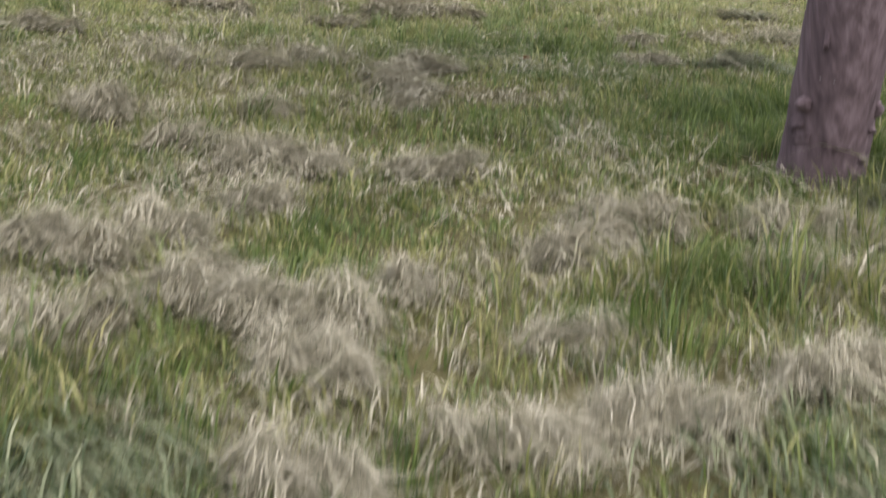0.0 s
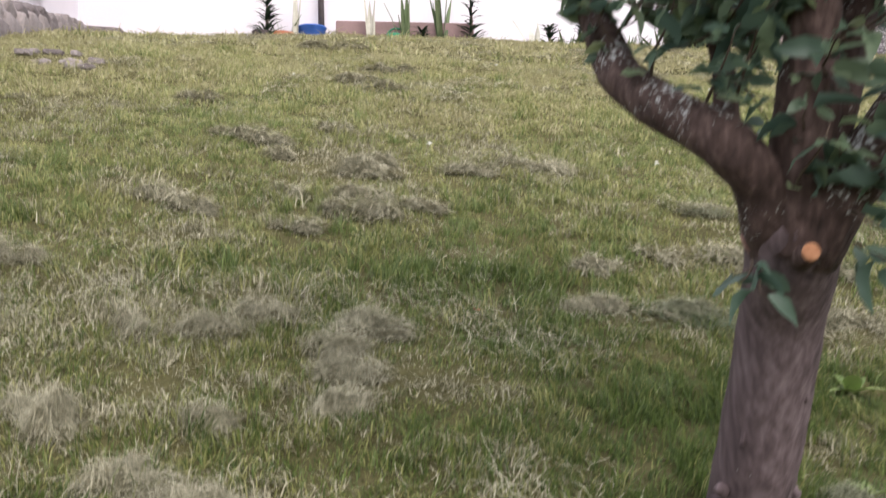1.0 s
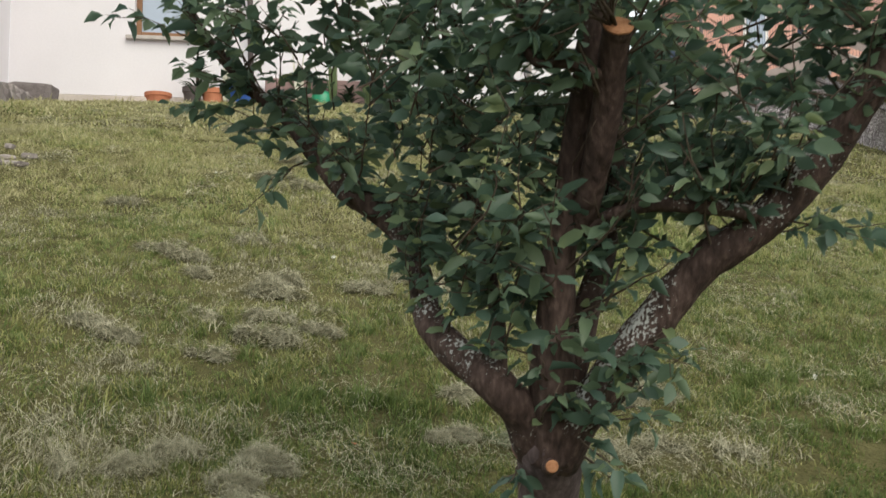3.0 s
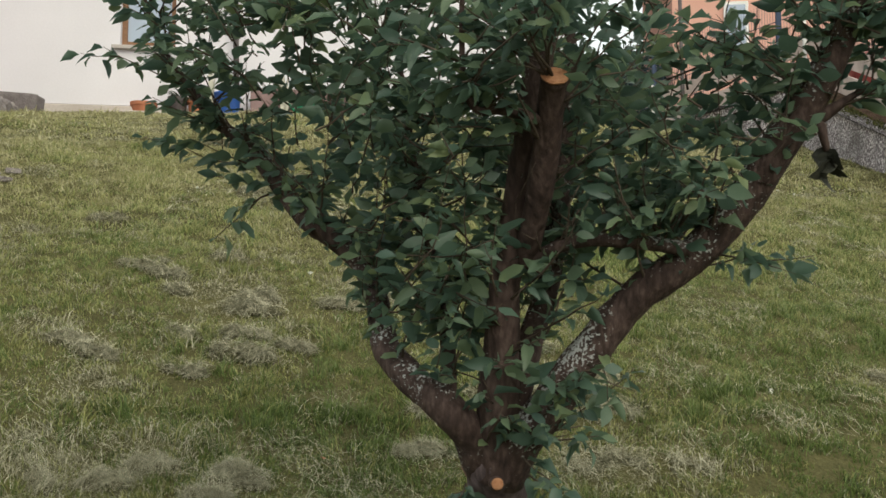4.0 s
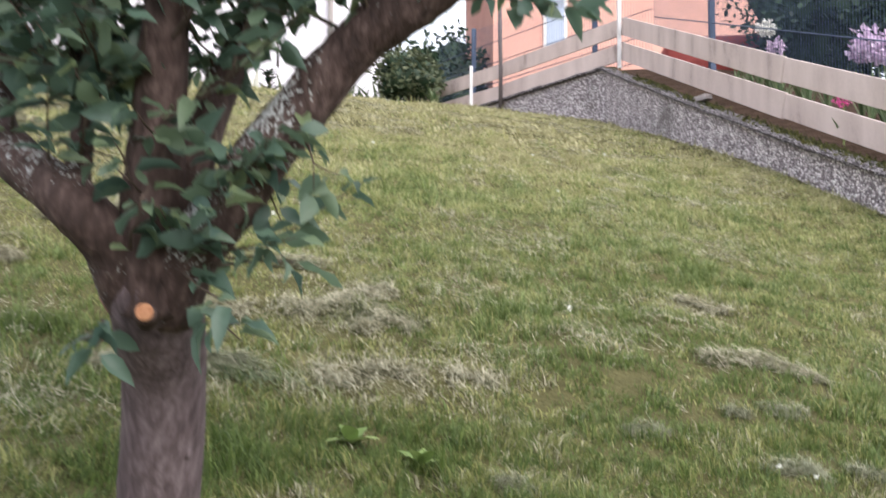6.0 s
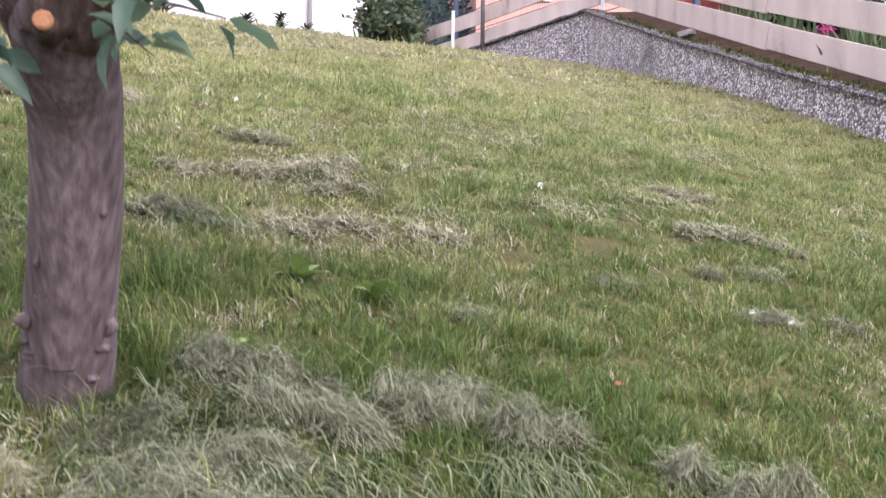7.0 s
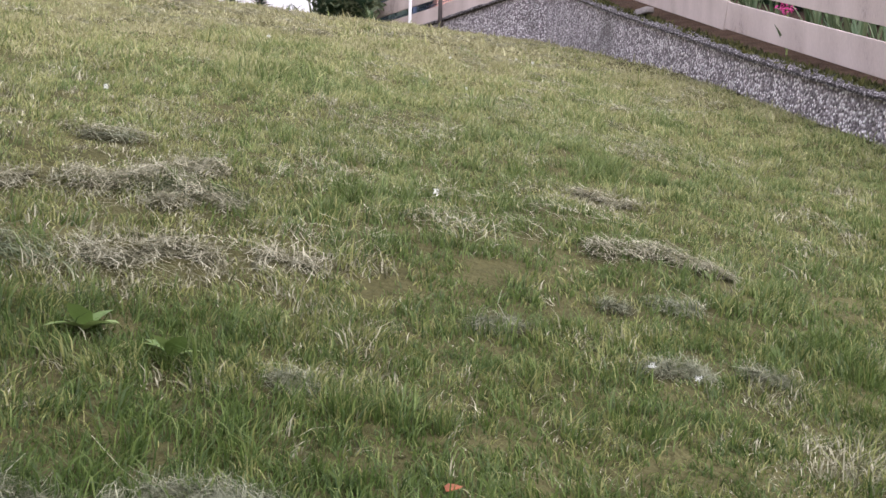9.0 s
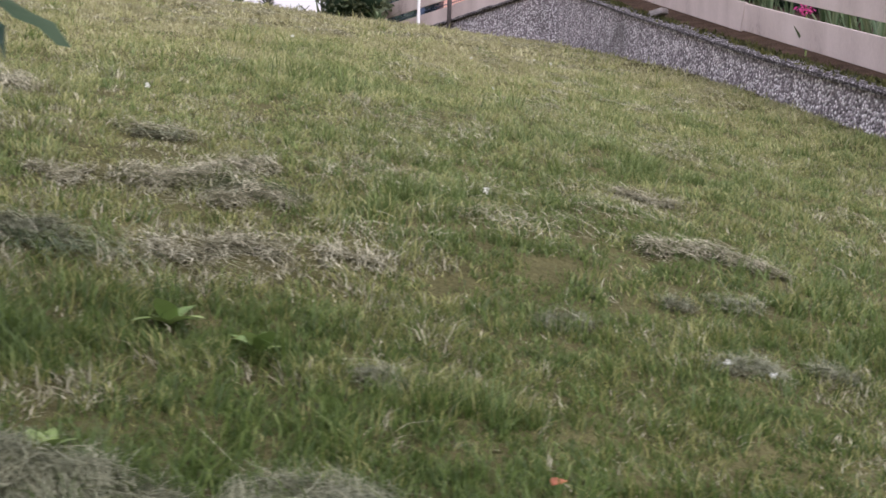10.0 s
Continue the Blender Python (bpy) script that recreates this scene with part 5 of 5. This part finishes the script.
WIN = (1.56, 2.27, 0.74, 1.86)
wall_with_hole("wall", 7.6, -0.06, 4.0, WIN, 0.36, M_RENDER, HOUSE)
bm = box(bmesh.new(), (0.0, -0.03, -0.9), (7.6, 0.3, -0.07), 0.01)
part("plinth", bm, M_PLINTH, HOUSE, "beige plinth with a ledge")
bm = box(bmesh.new(), (7.24, 0.37, -0.9), (7.6, 6.0, 4.0))
part("wall", bm, M_RENDER, HOUSE)
bm = box(bmesh.new(), (0.3, 5.7, -0.9), (7.2, 6.0, 4.0))
part("wall", bm, M_RENDER, HOUSE)
bm = bmesh.new()
p = [bm.verts.new(c) for c in ((-0.3, -0.5, 3.95), (7.9, -0.5, 3.95), (7.9, 3.0, 5.8), (-0.3, 3.0, 5.8), (7.9, 6.5, 3.95), (-0.3, 6.5, 3.95))]
bm.faces.new((p[0], p[1], p[2], p[3])), bm.faces.new((p[3], p[2], p[4], p[5])), bm.faces.new((p[0], p[3], p[5])), bm.faces.new((p[1], p[4], p[2]))
bm.faces.new((p[0], p[5], p[4], p[1]))
bmesh.ops.recalc_face_normals(bm, faces=bm.faces)
part("roof", bm, M_ROOF, HOUSE)
window = part("window", box(bmesh.new(), (WIN[0], 0.29, WIN[2]), (WIN[1], 0.31, WIN[3])), M_CURTAIN, HOUSE, "window with a pale curtain behind the glass")
bm = bmesh.new()
x0, x1, za, zb = WIN
for lo, hi in (((x0, 0.12, za), (x0 + 0.07, 0.2, zb)), ((x1 - 0.07, 0.12, za), (x1, 0.2, zb)), ((x0 + 0.07, 0.12, za), (x1 - 0.07, 0.2, za + 0.09)), ((x0 + 0.07, 0.12, zb - 0.07), (x1 - 0.07, 0.2, zb))):
    box(bm, lo, hi, 0.006)
part("frame", bm, M_WINDOW, window, "brown wooden frame")
pane = part("pane", box(bmesh.new(), (x0 + 0.07, 0.155, za + 0.09), (x1 - 0.07, 0.163, zb - 0.07)), M_GLASS, window)
part("sill", box(bmesh.new(), (x0 - 0.1, -0.07, za - 0.055), (x1 + 0.1, 0.12, za - 0.003), 0.008), M_SILL, window, "stone sill")
bm = tube(bmesh.new(), [(6.83, -0.06, -0.5, 0.035), (6.83, -0.06, 2, 0.035), (6.83, -0.06, 3.95, 0.035)], 12)
part("drainpipe", bm, M_SILL, HOUSE, "grey drainpipe", True)

WING = thing("house_wing", "projecting wing of the white house with a window sill", "house", HOUSE_AT, turn=HT, size=HK)
bm = bmesh.new()
wx0, wx1 = -3.6, -1.42
for lo, hi in (((-0.36, -6.0, -1.6), (0, wx0, 4.0)), ((-0.36, wx1, -1.6), (0, -0.004, 4.0)), ((-0.36, wx0, -1.6), (0, wx1, 0.11)), ((-0.36, wx0, 1.61), (0, wx1, 4.0))):
    box(bm, lo, hi)
part("wall", bm, M_RENDER, WING)
part("wall", box(bmesh.new(), (-7.0, -6.0, -1.6), (-0.365, -5.7, 4.0)), M_RENDER, WING)
wwin = part("window", box(bmesh.new(), (-0.31, wx0, 0.11), (-0.3, wx1, 1.61)), M_CURTAIN, WING)
bm = bmesh.new()
for lo, hi in (((-0.2, wx0, 0.11), (-0.12, wx0 + 0.07, 1.61)), ((-0.2, wx1 - 0.07, 0.11), (-0.12, wx1, 1.61)), ((-0.2, wx0 + 0.07, 0.11), (-0.12, wx1 - 0.07, 0.19)), ((-0.2, wx0 + 0.07, 1.53), (-0.12, wx1 - 0.07, 1.61))):
    box(bm, lo, hi, 0.006)
part("frame", bm, M_WINDOW, wwin, "brown wooden frame")
part("pane", box(bmesh.new(), (-0.165, wx0 + 0.07, 0.19), (-0.157, wx1 - 0.07, 1.53)), M_GLASS, wwin)
part("sill", box(bmesh.new(), (-0.115, wx0 - 0.08, 0.06), (0.09, wx1 + 0.06, 0.106), 0.008), M_SILL, wwin, "grey stone sill")
to_house = Matrix.Translation(HOUSE_AT) @ Matrix.Rotation(radians(HT), 4, "Z") @ Matrix.Scale(HK, 4)


def at_house(x, y, z=0.0):
    return tuple(to_house @ Vector((x, y, z)))


def on_lawn(x, y, dz=0.0):
    return (x, y, float(lawn_z(x, y)) + dz)


paving = thing("pavement", "narrow concrete strip along the foot of the house", "paving", HOUSE_AT, kind="structure", turn=HT, size=HK)
part("slab", box(bmesh.new(), (1.5, -0.6, -0.7), (4.4, -0.034, -0.242), 0.01), M_PLINTH, paving)


def flower_pot(at, r, h, material, label):
    root = thing("flower_pot", label, "pot", at, size=HK)
    part("pot", lathe([(r * 0.68, 0), (r * 0.9, h * 0.72), (r, h * 0.73), (r * 1.02, h), (r * 0.9, h), (r * 0.86, h * 0.86), (r * 0.1, h * 0.86)], 28), material, root, smooth=False)
    part("earth", lathe([(r * 0.84, h * 0.84), (r * 0.6, h * 0.9), (r * 0.1, h * 0.91)], 20), M_EARTH, root)
    return root


pot = flower_pot(at_house(1.93, -0.28, -0.24), 0.17, 0.16, M_TERRA, "wide terracotta pot with one seedling by the house wall")
part("seedling", swords(bmesh.new(), random.Random(3), 5, 0.11, 0.03, 0.8), M_WEED, pot)
pot = flower_pot(at_house(2.36, -0.28, -0.24), 0.13, 0.25, M_DARKPOLE, "dark grey plastic plant pot by the house wall")
pot = flower_pot(at_house(2.62, -0.25, -0.24), 0.16, 0.24, M_TERRA, "terracotta plant pot by the house wall")
part("plant", swords(bmesh.new(), random.Random(5), 9, 0.5, 0.03, 0.5), M_SWORD, pot)

bucket = thing("blue_bucket", "blue plastic tub standing by the house wall", "bucket", at_house(2.98, -0.26, -0.24), size=HK)
part("body", lathe([(0.155, 0), (0.172, 0.3), (0.185, 0.305), (0.185, 0.325), (0.163, 0.325), (0.148, 0.02), (0.02, 0.015)], 28), M_BLUEP, bucket, smooth=True)
bm = tube(bmesh.new(), [(0.21 * math.cos(a), 0.06, 0.29 - 0.1 * math.sin(a), 0.005) for a in np.linspace(0, math.pi, 10)], 6)
part("carrying_loop", bm, M_DARKPOLE, bucket)
can = thing("watering_can", "green plastic watering can on the grass", "watering can", at_house(4.02, -0.35, -0.24), size=HK)
part("body", lathe([(0.12, 0), (0.14, 0.05), (0.135, 0.19), (0.1, 0.23), (0.08, 0.235), (0.02, 0.2)], 24), M_GREENP, can, smooth=True)
part("loop", tube(bmesh.new(), [(0.12 * math.cos(a) + 0.02, 0, 0.19 + 0.12 * math.sin(a), 0.012) for a in np.linspace(-0.3, math.pi, 10)], 8), M_GREENP, can, smooth=True)
part("spout", tube(bmesh.new(), [(-0.1, 0, 0.05, 0.025), (-0.2, 0, 0.15, 0.018), (-0.28, 0, 0.25, 0.014)], 10), M_GREENP, can, smooth=True)

POST = thing("garden_pole", "slim dark metal pole beside the house", "pole", at_house(3.1, -0.12, -0.25), size=HK)
part("shaft", tube(bmesh.new(), [(0, 0, 0, 0.04), (-0.03, 0, 1.0, 0.038), (-0.09, 0, 3.2, 0.037)], 14), M_DARKPOLE, POST, smooth=True)
planter = thing("planter", "long low red-brown planter against the house wall", "planter", at_house(3.28, -0.3, -0.35), turn=HT, size=HK)
bm = bmesh.new()
for lo, hi in (((0, 0, 0), (1.75, 0.05, 0.52)), ((0, 0.22, 0), (1.75, 0.26, 0.52)), ((0, 0.05, 0), (0.05, 0.22, 0.52)), ((1.7, 0.05, 0), (1.75, 0.22, 0.52))):
    box(bm, lo, hi, 0.012)
part("box", bm, M_BRICK, planter)
part("earth", box(bmesh.new(), (0.052, 0.052, 0.38), (1.698, 0.218, 0.46), 0.01), M_EARTH, planter)
edging = thing("stone_edging", "low pale concrete edging stone by the house", "edging", at_house(5.5, -0.3, -0.45), turn=HT, size=HK)
part("block", box(bmesh.new(), (0, 0, 0), (0.55, 0.12, 0.38), 0.012), M_SILL, edging)


def sword_plant(x, y, z, high, count, seed, wide=0.045, spread=0.35, material=None, label="upright green sword-leaved garden plant"):
    high, wide = high * 1.35, wide * 1.5
    root = thing("sword_plant", label, "plant", at_house(x, y, z), "sword-leaved plants along the house", size=HK)
    part("leaves", swords(bmesh.new(), random.Random(seed), count, high, wide, spread), material or M_SWORD, root)


def yucca(x, y, z, high, seed):
    """A short-leaved rosette on a stem, leaves all the way up."""
    root = thing("yucca", "dark spiky yucca beside the house wall", "plant", at_house(x, y, z), "spiky plants along the house", size=HK)
    part("stem", tube(bmesh.new(), [(0, 0, 0, 0.022), (0.01, 0, high * 0.6, 0.018), (0, 0, high, 0.012)], 8), M_TWIG, root)
    bm, r = bmesh.new(), random.Random(seed)
    for k in range(80):
        h, a = high * r.uniform(0.02, 1) ** 1.1, r.uniform(0, 6.28)
        ln = (0.3 - 0.16 * h / high) * r.uniform(0.7, 1.2)
        d, s = Vector((math.cos(a), math.sin(a), 0.5)).normalized(), Vector((-math.sin(a), math.cos(a), 0)) * 0.017
        c = Vector((0, 0, h))
        q = [bm.verts.new(v) for v in (c - s, c + s, c + d * ln * 0.6 + s * 0.8, c + d * ln * 0.6 - s * 0.8, c + d * ln + Vector((0, 0, -0.03)))]
        bm.faces.new(q[:4]), bm.faces.new((q[3], q[2], q[4]))
    part("leaves", bm, M_DARKLEAF, root)


yucca(2.42, -0.34, -0.15, 0.6, 1)
yucca(4.98, -0.4, -0.3, 0.72, 2)
yucca(4.36, -0.42, -0.3, 0.34, 3)
yucca(5.98, -0.4, -0.3, 0.42, 4)
yucca(6.4, -0.4, -0.3, 0.46, 5)
yucca(6.72, -0.4, -0.3, 0.36, 6)
sword_plant(2.78, -0.32, -0.15, 0.62, 4, 7, 0.05, 0.12, M_PALE, "pale withered sword-leaved plant")
sword_plant(3.72, -0.42, -0.3, 0.7, 4, 8, 0.06, 0.16, M_PALE, "pale thick stems of a garden plant")
sword_plant(4.16, -0.42, -0.3, 0.62, 8, 9, 0.045, 0.3)
sword_plant(4.62, -0.42, -0.3, 0.7, 8, 10, 0.045, 0.35)
sword_plant(5.8, -0.42, -0.35, 0.5, 3, 12, 0.07, 0.5, M_PALE, "pale withered leaning leaves of a sword plant")
sword_plant(6.2, -0.42, -0.4, 0.4, 16, 13, 0.03, 0.9)
for k, (sx, sz) in enumerate(((7.0, 0.3), (7.2, 0.26), (7.45, 0.34), (7.62, 0.22))):
    sword_plant(sx, -0.3 - 0.1 * (k % 2), -0.3, sz, 12, 20 + k, 0.03, 0.8)

cup = thing("cup", "pink-red cup standing on the window sill", "cup", at_house(0.02, -1.95, 0.106), size=HK)
part("body", lathe([(0.045, 0), (0.06, 0.17), (0.055, 0.17), (0.04, 0.02), (0.01, 0.02)], 20), M_PINK, cup, smooth=True)

# ---- stones at the foot of the wing ----
def stone(name, at, size, seed, label, turn=0.0, group="stones below the house"):
    bm = bmesh.new()
    bmesh.ops.create_icosphere(bm, subdivisions=3, radius=1)
    for v in bm.verts:
        c = v.co.copy()
        c = Vector([math.copysign(abs(k) ** 0.25, k) for k in c])
        v.co = Vector((c.x * size[0], c.y * size[1], c.z * size[2])) * (1 + 0.18 * noise.noise(c * 1.6 + Vector((seed, 0, 0))) + 0.05 * noise.noise(c * 5 + Vector((0, seed, 0))))
    ob = part(name, bm, M_STONE, None, label, True)
    ob.matrix_basis = pose(*at, 0, 0, turn)
    return tagged(ob, label, "stone", group)


stone("stone", on_lawn(-6.92, 18.0, 0.241), (0.45, 0.25, 0.291), 3, "long rough reddish stone lying by the house corner", 6)


for k in range(9):
    stone("stone", on_lawn(-2.95 + 0.34 * math.sin(k * 2.4), 7.42 + 0.3 * math.cos(k * 3.7), 0.015), (0.03 + 0.05 * abs(math.sin(k)), 0.03 + 0.03 * abs(math.cos(k * 2)), 0.022), 60 + k, "pale flat stone lying bare in the grass", 40 * k, "pale stones in the lawn")


def ledge(u):
    """The line of the dry stones from the lawn's edge up to the house corner."""
    return -4.32 - 2.6 * u, 8.5 + 9.6 * u


for k in range(17):
    x, y = ledge(k / 16)
    low = 1 - 0.6 * k / 16
    stone("stone", on_lawn(x, y, 0.02), (0.32, 0.2, 0.17 * low), 10 + k, "grey stone of the low dry wall beside the lawn", 105 + 5 * math.sin(k * 3))
    stone("stone", on_lawn(x - 0.12, y + 0.25, 0.23 * low), (0.33, 0.19, 0.085), 30 + k, "flat grey stone capping the low dry wall", 105)
bm = bmesh.new()
rows = []
for u in np.linspace(-0.15, 1.12, 26):
    x0, y0 = ledge(u)
    low = 1 - 0.6 * u
    rows.append([bm.verts.new((x0 - o, y0, float(lawn_z(x0, y0)) + h * low + 0.04 * noise.noise((o * 2, y0 * 2, 0)))) for o, h in ((0.12, -0.1), (0.3, 0.24), (1.5, 0.3), (4.5, 0.34))])
for a, b in zip(rows, rows[1:]):
    for i in range(3):
        bm.faces.new((a[i], a[i + 1], b[i + 1], b[i]))
bmesh.ops.recalc_face_normals(bm, faces=bm.faces)
tagged(part("bank", bm, M_EARTH, None, "brown earth bank between the dry stones and the house", True), category="bank", kind="structure")

# ---- right of the house and behind the wire fence ----
shrub("dark green shrub at the corner of the white house", on_lawn(4.25, 19.0, -0.1), (0.85, 0.8, 0.7), 2600, 0.12, M_SHRUB, 4)
shrub("dense green shrub behind the wire fence", (5.8, 22.4, 5.7), (1.5, 1.0, 1.5), 4200, 0.16, M_DARKLEAF, 5)
sw = thing("sword_plant", "spiky green sword-leaved plant before the shrub", "plant", on_lawn(4.65, 18.2), "spiky plants along the house")
part("leaves", swords(bmesh.new(), random.Random(31), 22, 0.42, 0.04, 0.7), M_SWORD, sw)

SALMON = thing("salmon_house", "salmon-pink rendered house behind the fence", "house", (8.2, 21.0, 5.7), turn=-8)
bm = box(bmesh.new(), (-1.6, 0, -1.0), (4.9, 0.3, 6.5))
part("wall", bm, M_SALMON, SALMON)
part("wall", box(bmesh.new(), (4.6, 0.305, -1.0), (4.9, 7.0, 6.5)), M_SALMON, SALMON)
part("wall", box(bmesh.new(), (-1.6, 0.305, -1.0), (-1.3, 7.0, 6.5)), M_SALMON, SALMON)
bm = bmesh.new()
p = [bm.verts.new(c) for c in ((-2.6, -0.5, 6.4), (5.0, -0.5, 6.4), (5.0, 3.5, 8.6), (-2.6, 3.5, 8.6), (5.0, 7.5, 6.4), (-2.6, 7.5, 6.4))]
for q in ((0, 1, 2, 3), (3, 2, 4, 5), (0, 3, 5), (1, 4, 2), (0, 5, 4, 1)):
    bm.faces.new([p[i] for i in q])
bmesh.ops.recalc_face_normals(bm, faces=bm.faces)
part("roof", bm, M_ROOF, SALMON)
sw = part("window", box(bmesh.new(), (-0.45, -0.05, 2.2), (0.1, -0.004, 3.6), 0.01), M_WHITE, SALMON, "narrow white window frame")
part("pane", box(bmesh.new(), (-0.38, -0.062, 2.28), (0.03, -0.052, 3.52)), M_GLASS, sw)

shrub("tall dark evergreen shrub behind the wire fence", (10.5, 14.0, 4.6), (1.9, 1.4, 2.4), 11000, 0.13, M_DARKLEAF, 8)
shrub("tall dark evergreen shrub behind the wire fence", (11.2, 11.4, 3.9), (1.8, 1.7, 2.2), 9000, 0.13, M_DARKLEAF, 9)
shrub("low dark green shrub behind the wire fence", (10.6, 8.6, 3.0), (1.7, 1.6, 2.0), 7000, 0.12, M_DARKLEAF, 10)


def bloom(at, high, r, material, label, count=90, seed=1):
    root = thing("flower", label, "flower", at)
    part("stem", tube(bmesh.new(), [(0, 0, -0.05, 0.008), (0.02, 0, high * 0.5, 0.007), (0, 0, high, 0.005)], 6), M_WEED, root)
    leaf_cloud("petals", (0, 0, high), (r, r, r * 0.8), count, r * 0.45, material, root, seed=seed, hollow=0.6)
    part("leaves", swords(bmesh.new(), random.Random(seed), 8, high * 0.8, 0.03, 0.5), M_SWORD, root)


def bed_at(y, o):
    return (wall_x(y) + o, y, top_at(y) + 0.13)


bloom(bed_at(8.08, 0.31), 0.37, 0.075, M_PINK, "bright pink flower in the bed behind the boards", 70, 1)
for k, (y, o, h, r) in enumerate(((9.4, 1.47, 0.9, 0.2), (9.2, 1.5, 0.8, 0.18), (9.65, 1.5, 0.74, 0.15), (11.3, 1.18, 0.9, 0.13), (11.0, 1.16, 0.67, 0.13))):
    bloom(bed_at(y, o), h, r, M_LILAC if k != 3 else M_PETAL, "pale lilac flower head in the bed behind the fence" if k != 3 else "white flower head in the bed behind the fence", 160, 3 + k)
for k in range(26):
    y, o = 6.6 + 0.2 * k + pr.uniform(-0.1, 0.1), pr.uniform(0.5, 1.5)
    root = thing("strap_plant", "upright green strap-leaved plant in the bed behind the fence", "plant", bed_at(y, o), "plants in the bed")
    part("leaves", swords(bmesh.new(), random.Random(60 + k), 7, pr.uniform(0.35, 0.7), 0.035, 0.35), M_SWORD, root)
stone("pale_stone", (wall_x(10.9) + 0.12, 10.9, top_at(10.9) + 0.11), (0.06, 0.12, 0.035), 77, "pale flat stone lying on the coping", 10, "")
cover = bmesh.new()
box(cover, (-1.1, -0.35, 0), (1.1, 0.35, 0.92), 0.22)
for v in cover.verts:
    v.co.z *= 1 - 0.18 * max(0.0, -v.co.x)
hood = part("red_cover", cover, M_REDPIPE, None, "dark red rounded garden cover behind the fence", True)
hood.matrix_basis = pose(9.15, 15.2, 5.76, 0, 0, -6)
tagged(hood, category="cover")

# ---- small things on the lawn ----
def clover(x, y, r, seed):
    root = thing("clover_flower", "tiny white clover flower in the grass", "flower", on_lawn(x, y), "white flowers in the lawn")
    part("stem", tube(bmesh.new(), [(0, 0, -0.01, 0.0015), (0.003, 0, 0.04, 0.0012), (0, 0, 0.055, 0.001)], 5), M_WEED, root)
    leaf_cloud("petals", (0, 0, 0.06), (r, r, r), 40, r * 0.8, M_PETAL, root, seed=seed, hollow=0.3)


for k, (x, y) in enumerate(((0.01, 5.39), (4.59, 9.18), (4.49, 9.36), (2.44, 4.1), (2.66, 2.8), (2.76, 2.76), (1.2, 5.2), (3.3, 6.8), (2.1, 8.0), (-1.1, 7.2), (3.6, 8.4), (0.4, 8.8))):
    clover(x, y, 0.007 if y < 4 else 0.011, 40 + k)


def ground_leaf(name, at, length, material, label, turn, group=""):
    v, f = leaf_verts(length, 0.3, 0.2)
    me = bpy.data.meshes.new(name)
    me.from_pydata(v.tolist(), [], f)
    me.materials.append(material)
    me.shade_smooth()
    ob = new(name, me)
    so = ob.modifiers.new("thickness", "SOLIDIFY")
    so.thickness = 0.001
    ob.matrix_basis = pose(*at, 8, -12, turn)
    tagged(ob, label, "leaf", group)


ground_leaf("fallen_leaf", on_lawn(2.02, 2.29, 0.055), 0.05, M_BROWNLEAF, "curled red-brown dead leaf in the grass", 40)
ground_leaf("fallen_leaf", on_lawn(0.3, 3.2, 0.04), 0.04, M_BROWNLEAF, "small orange dead leaf in the grass", 110)


def weed(x, y, size, count, seed):
    root = thing("broadleaf_weed", "broad-leaved green weed growing in the lawn", "weed", on_lawn(x, y), "weeds in the lawn")
    r = random.Random(seed)
    for k in range(count):
        v, f = leaf_verts(size * r.uniform(0.7, 1.2), 0.25, 0.45)
        me = bpy.data.meshes.new("leaf")
        me.from_pydata(v.tolist(), [], f)
        me.materials.append(M_WEED)
        me.shade_smooth()
        ob = new("leaf", me)
        ob.parent = root
        ob.matrix_basis = pose(0, 0, 0.015, 0, -r.uniform(30, 65), k * 360 / count + r.uniform(-20, 20))


for k, (x, y, s, n) in enumerate(((1.36, 2.94, 0.085, 7), (1.55, 2.83, 0.085, 6), (1.18, 2.35, 0.06, 6), (1.05, 2.05, 0.05, 5), (0.98, 2.42, 0.05, 6))):
    weed(x, y, s, n, 90 + k)
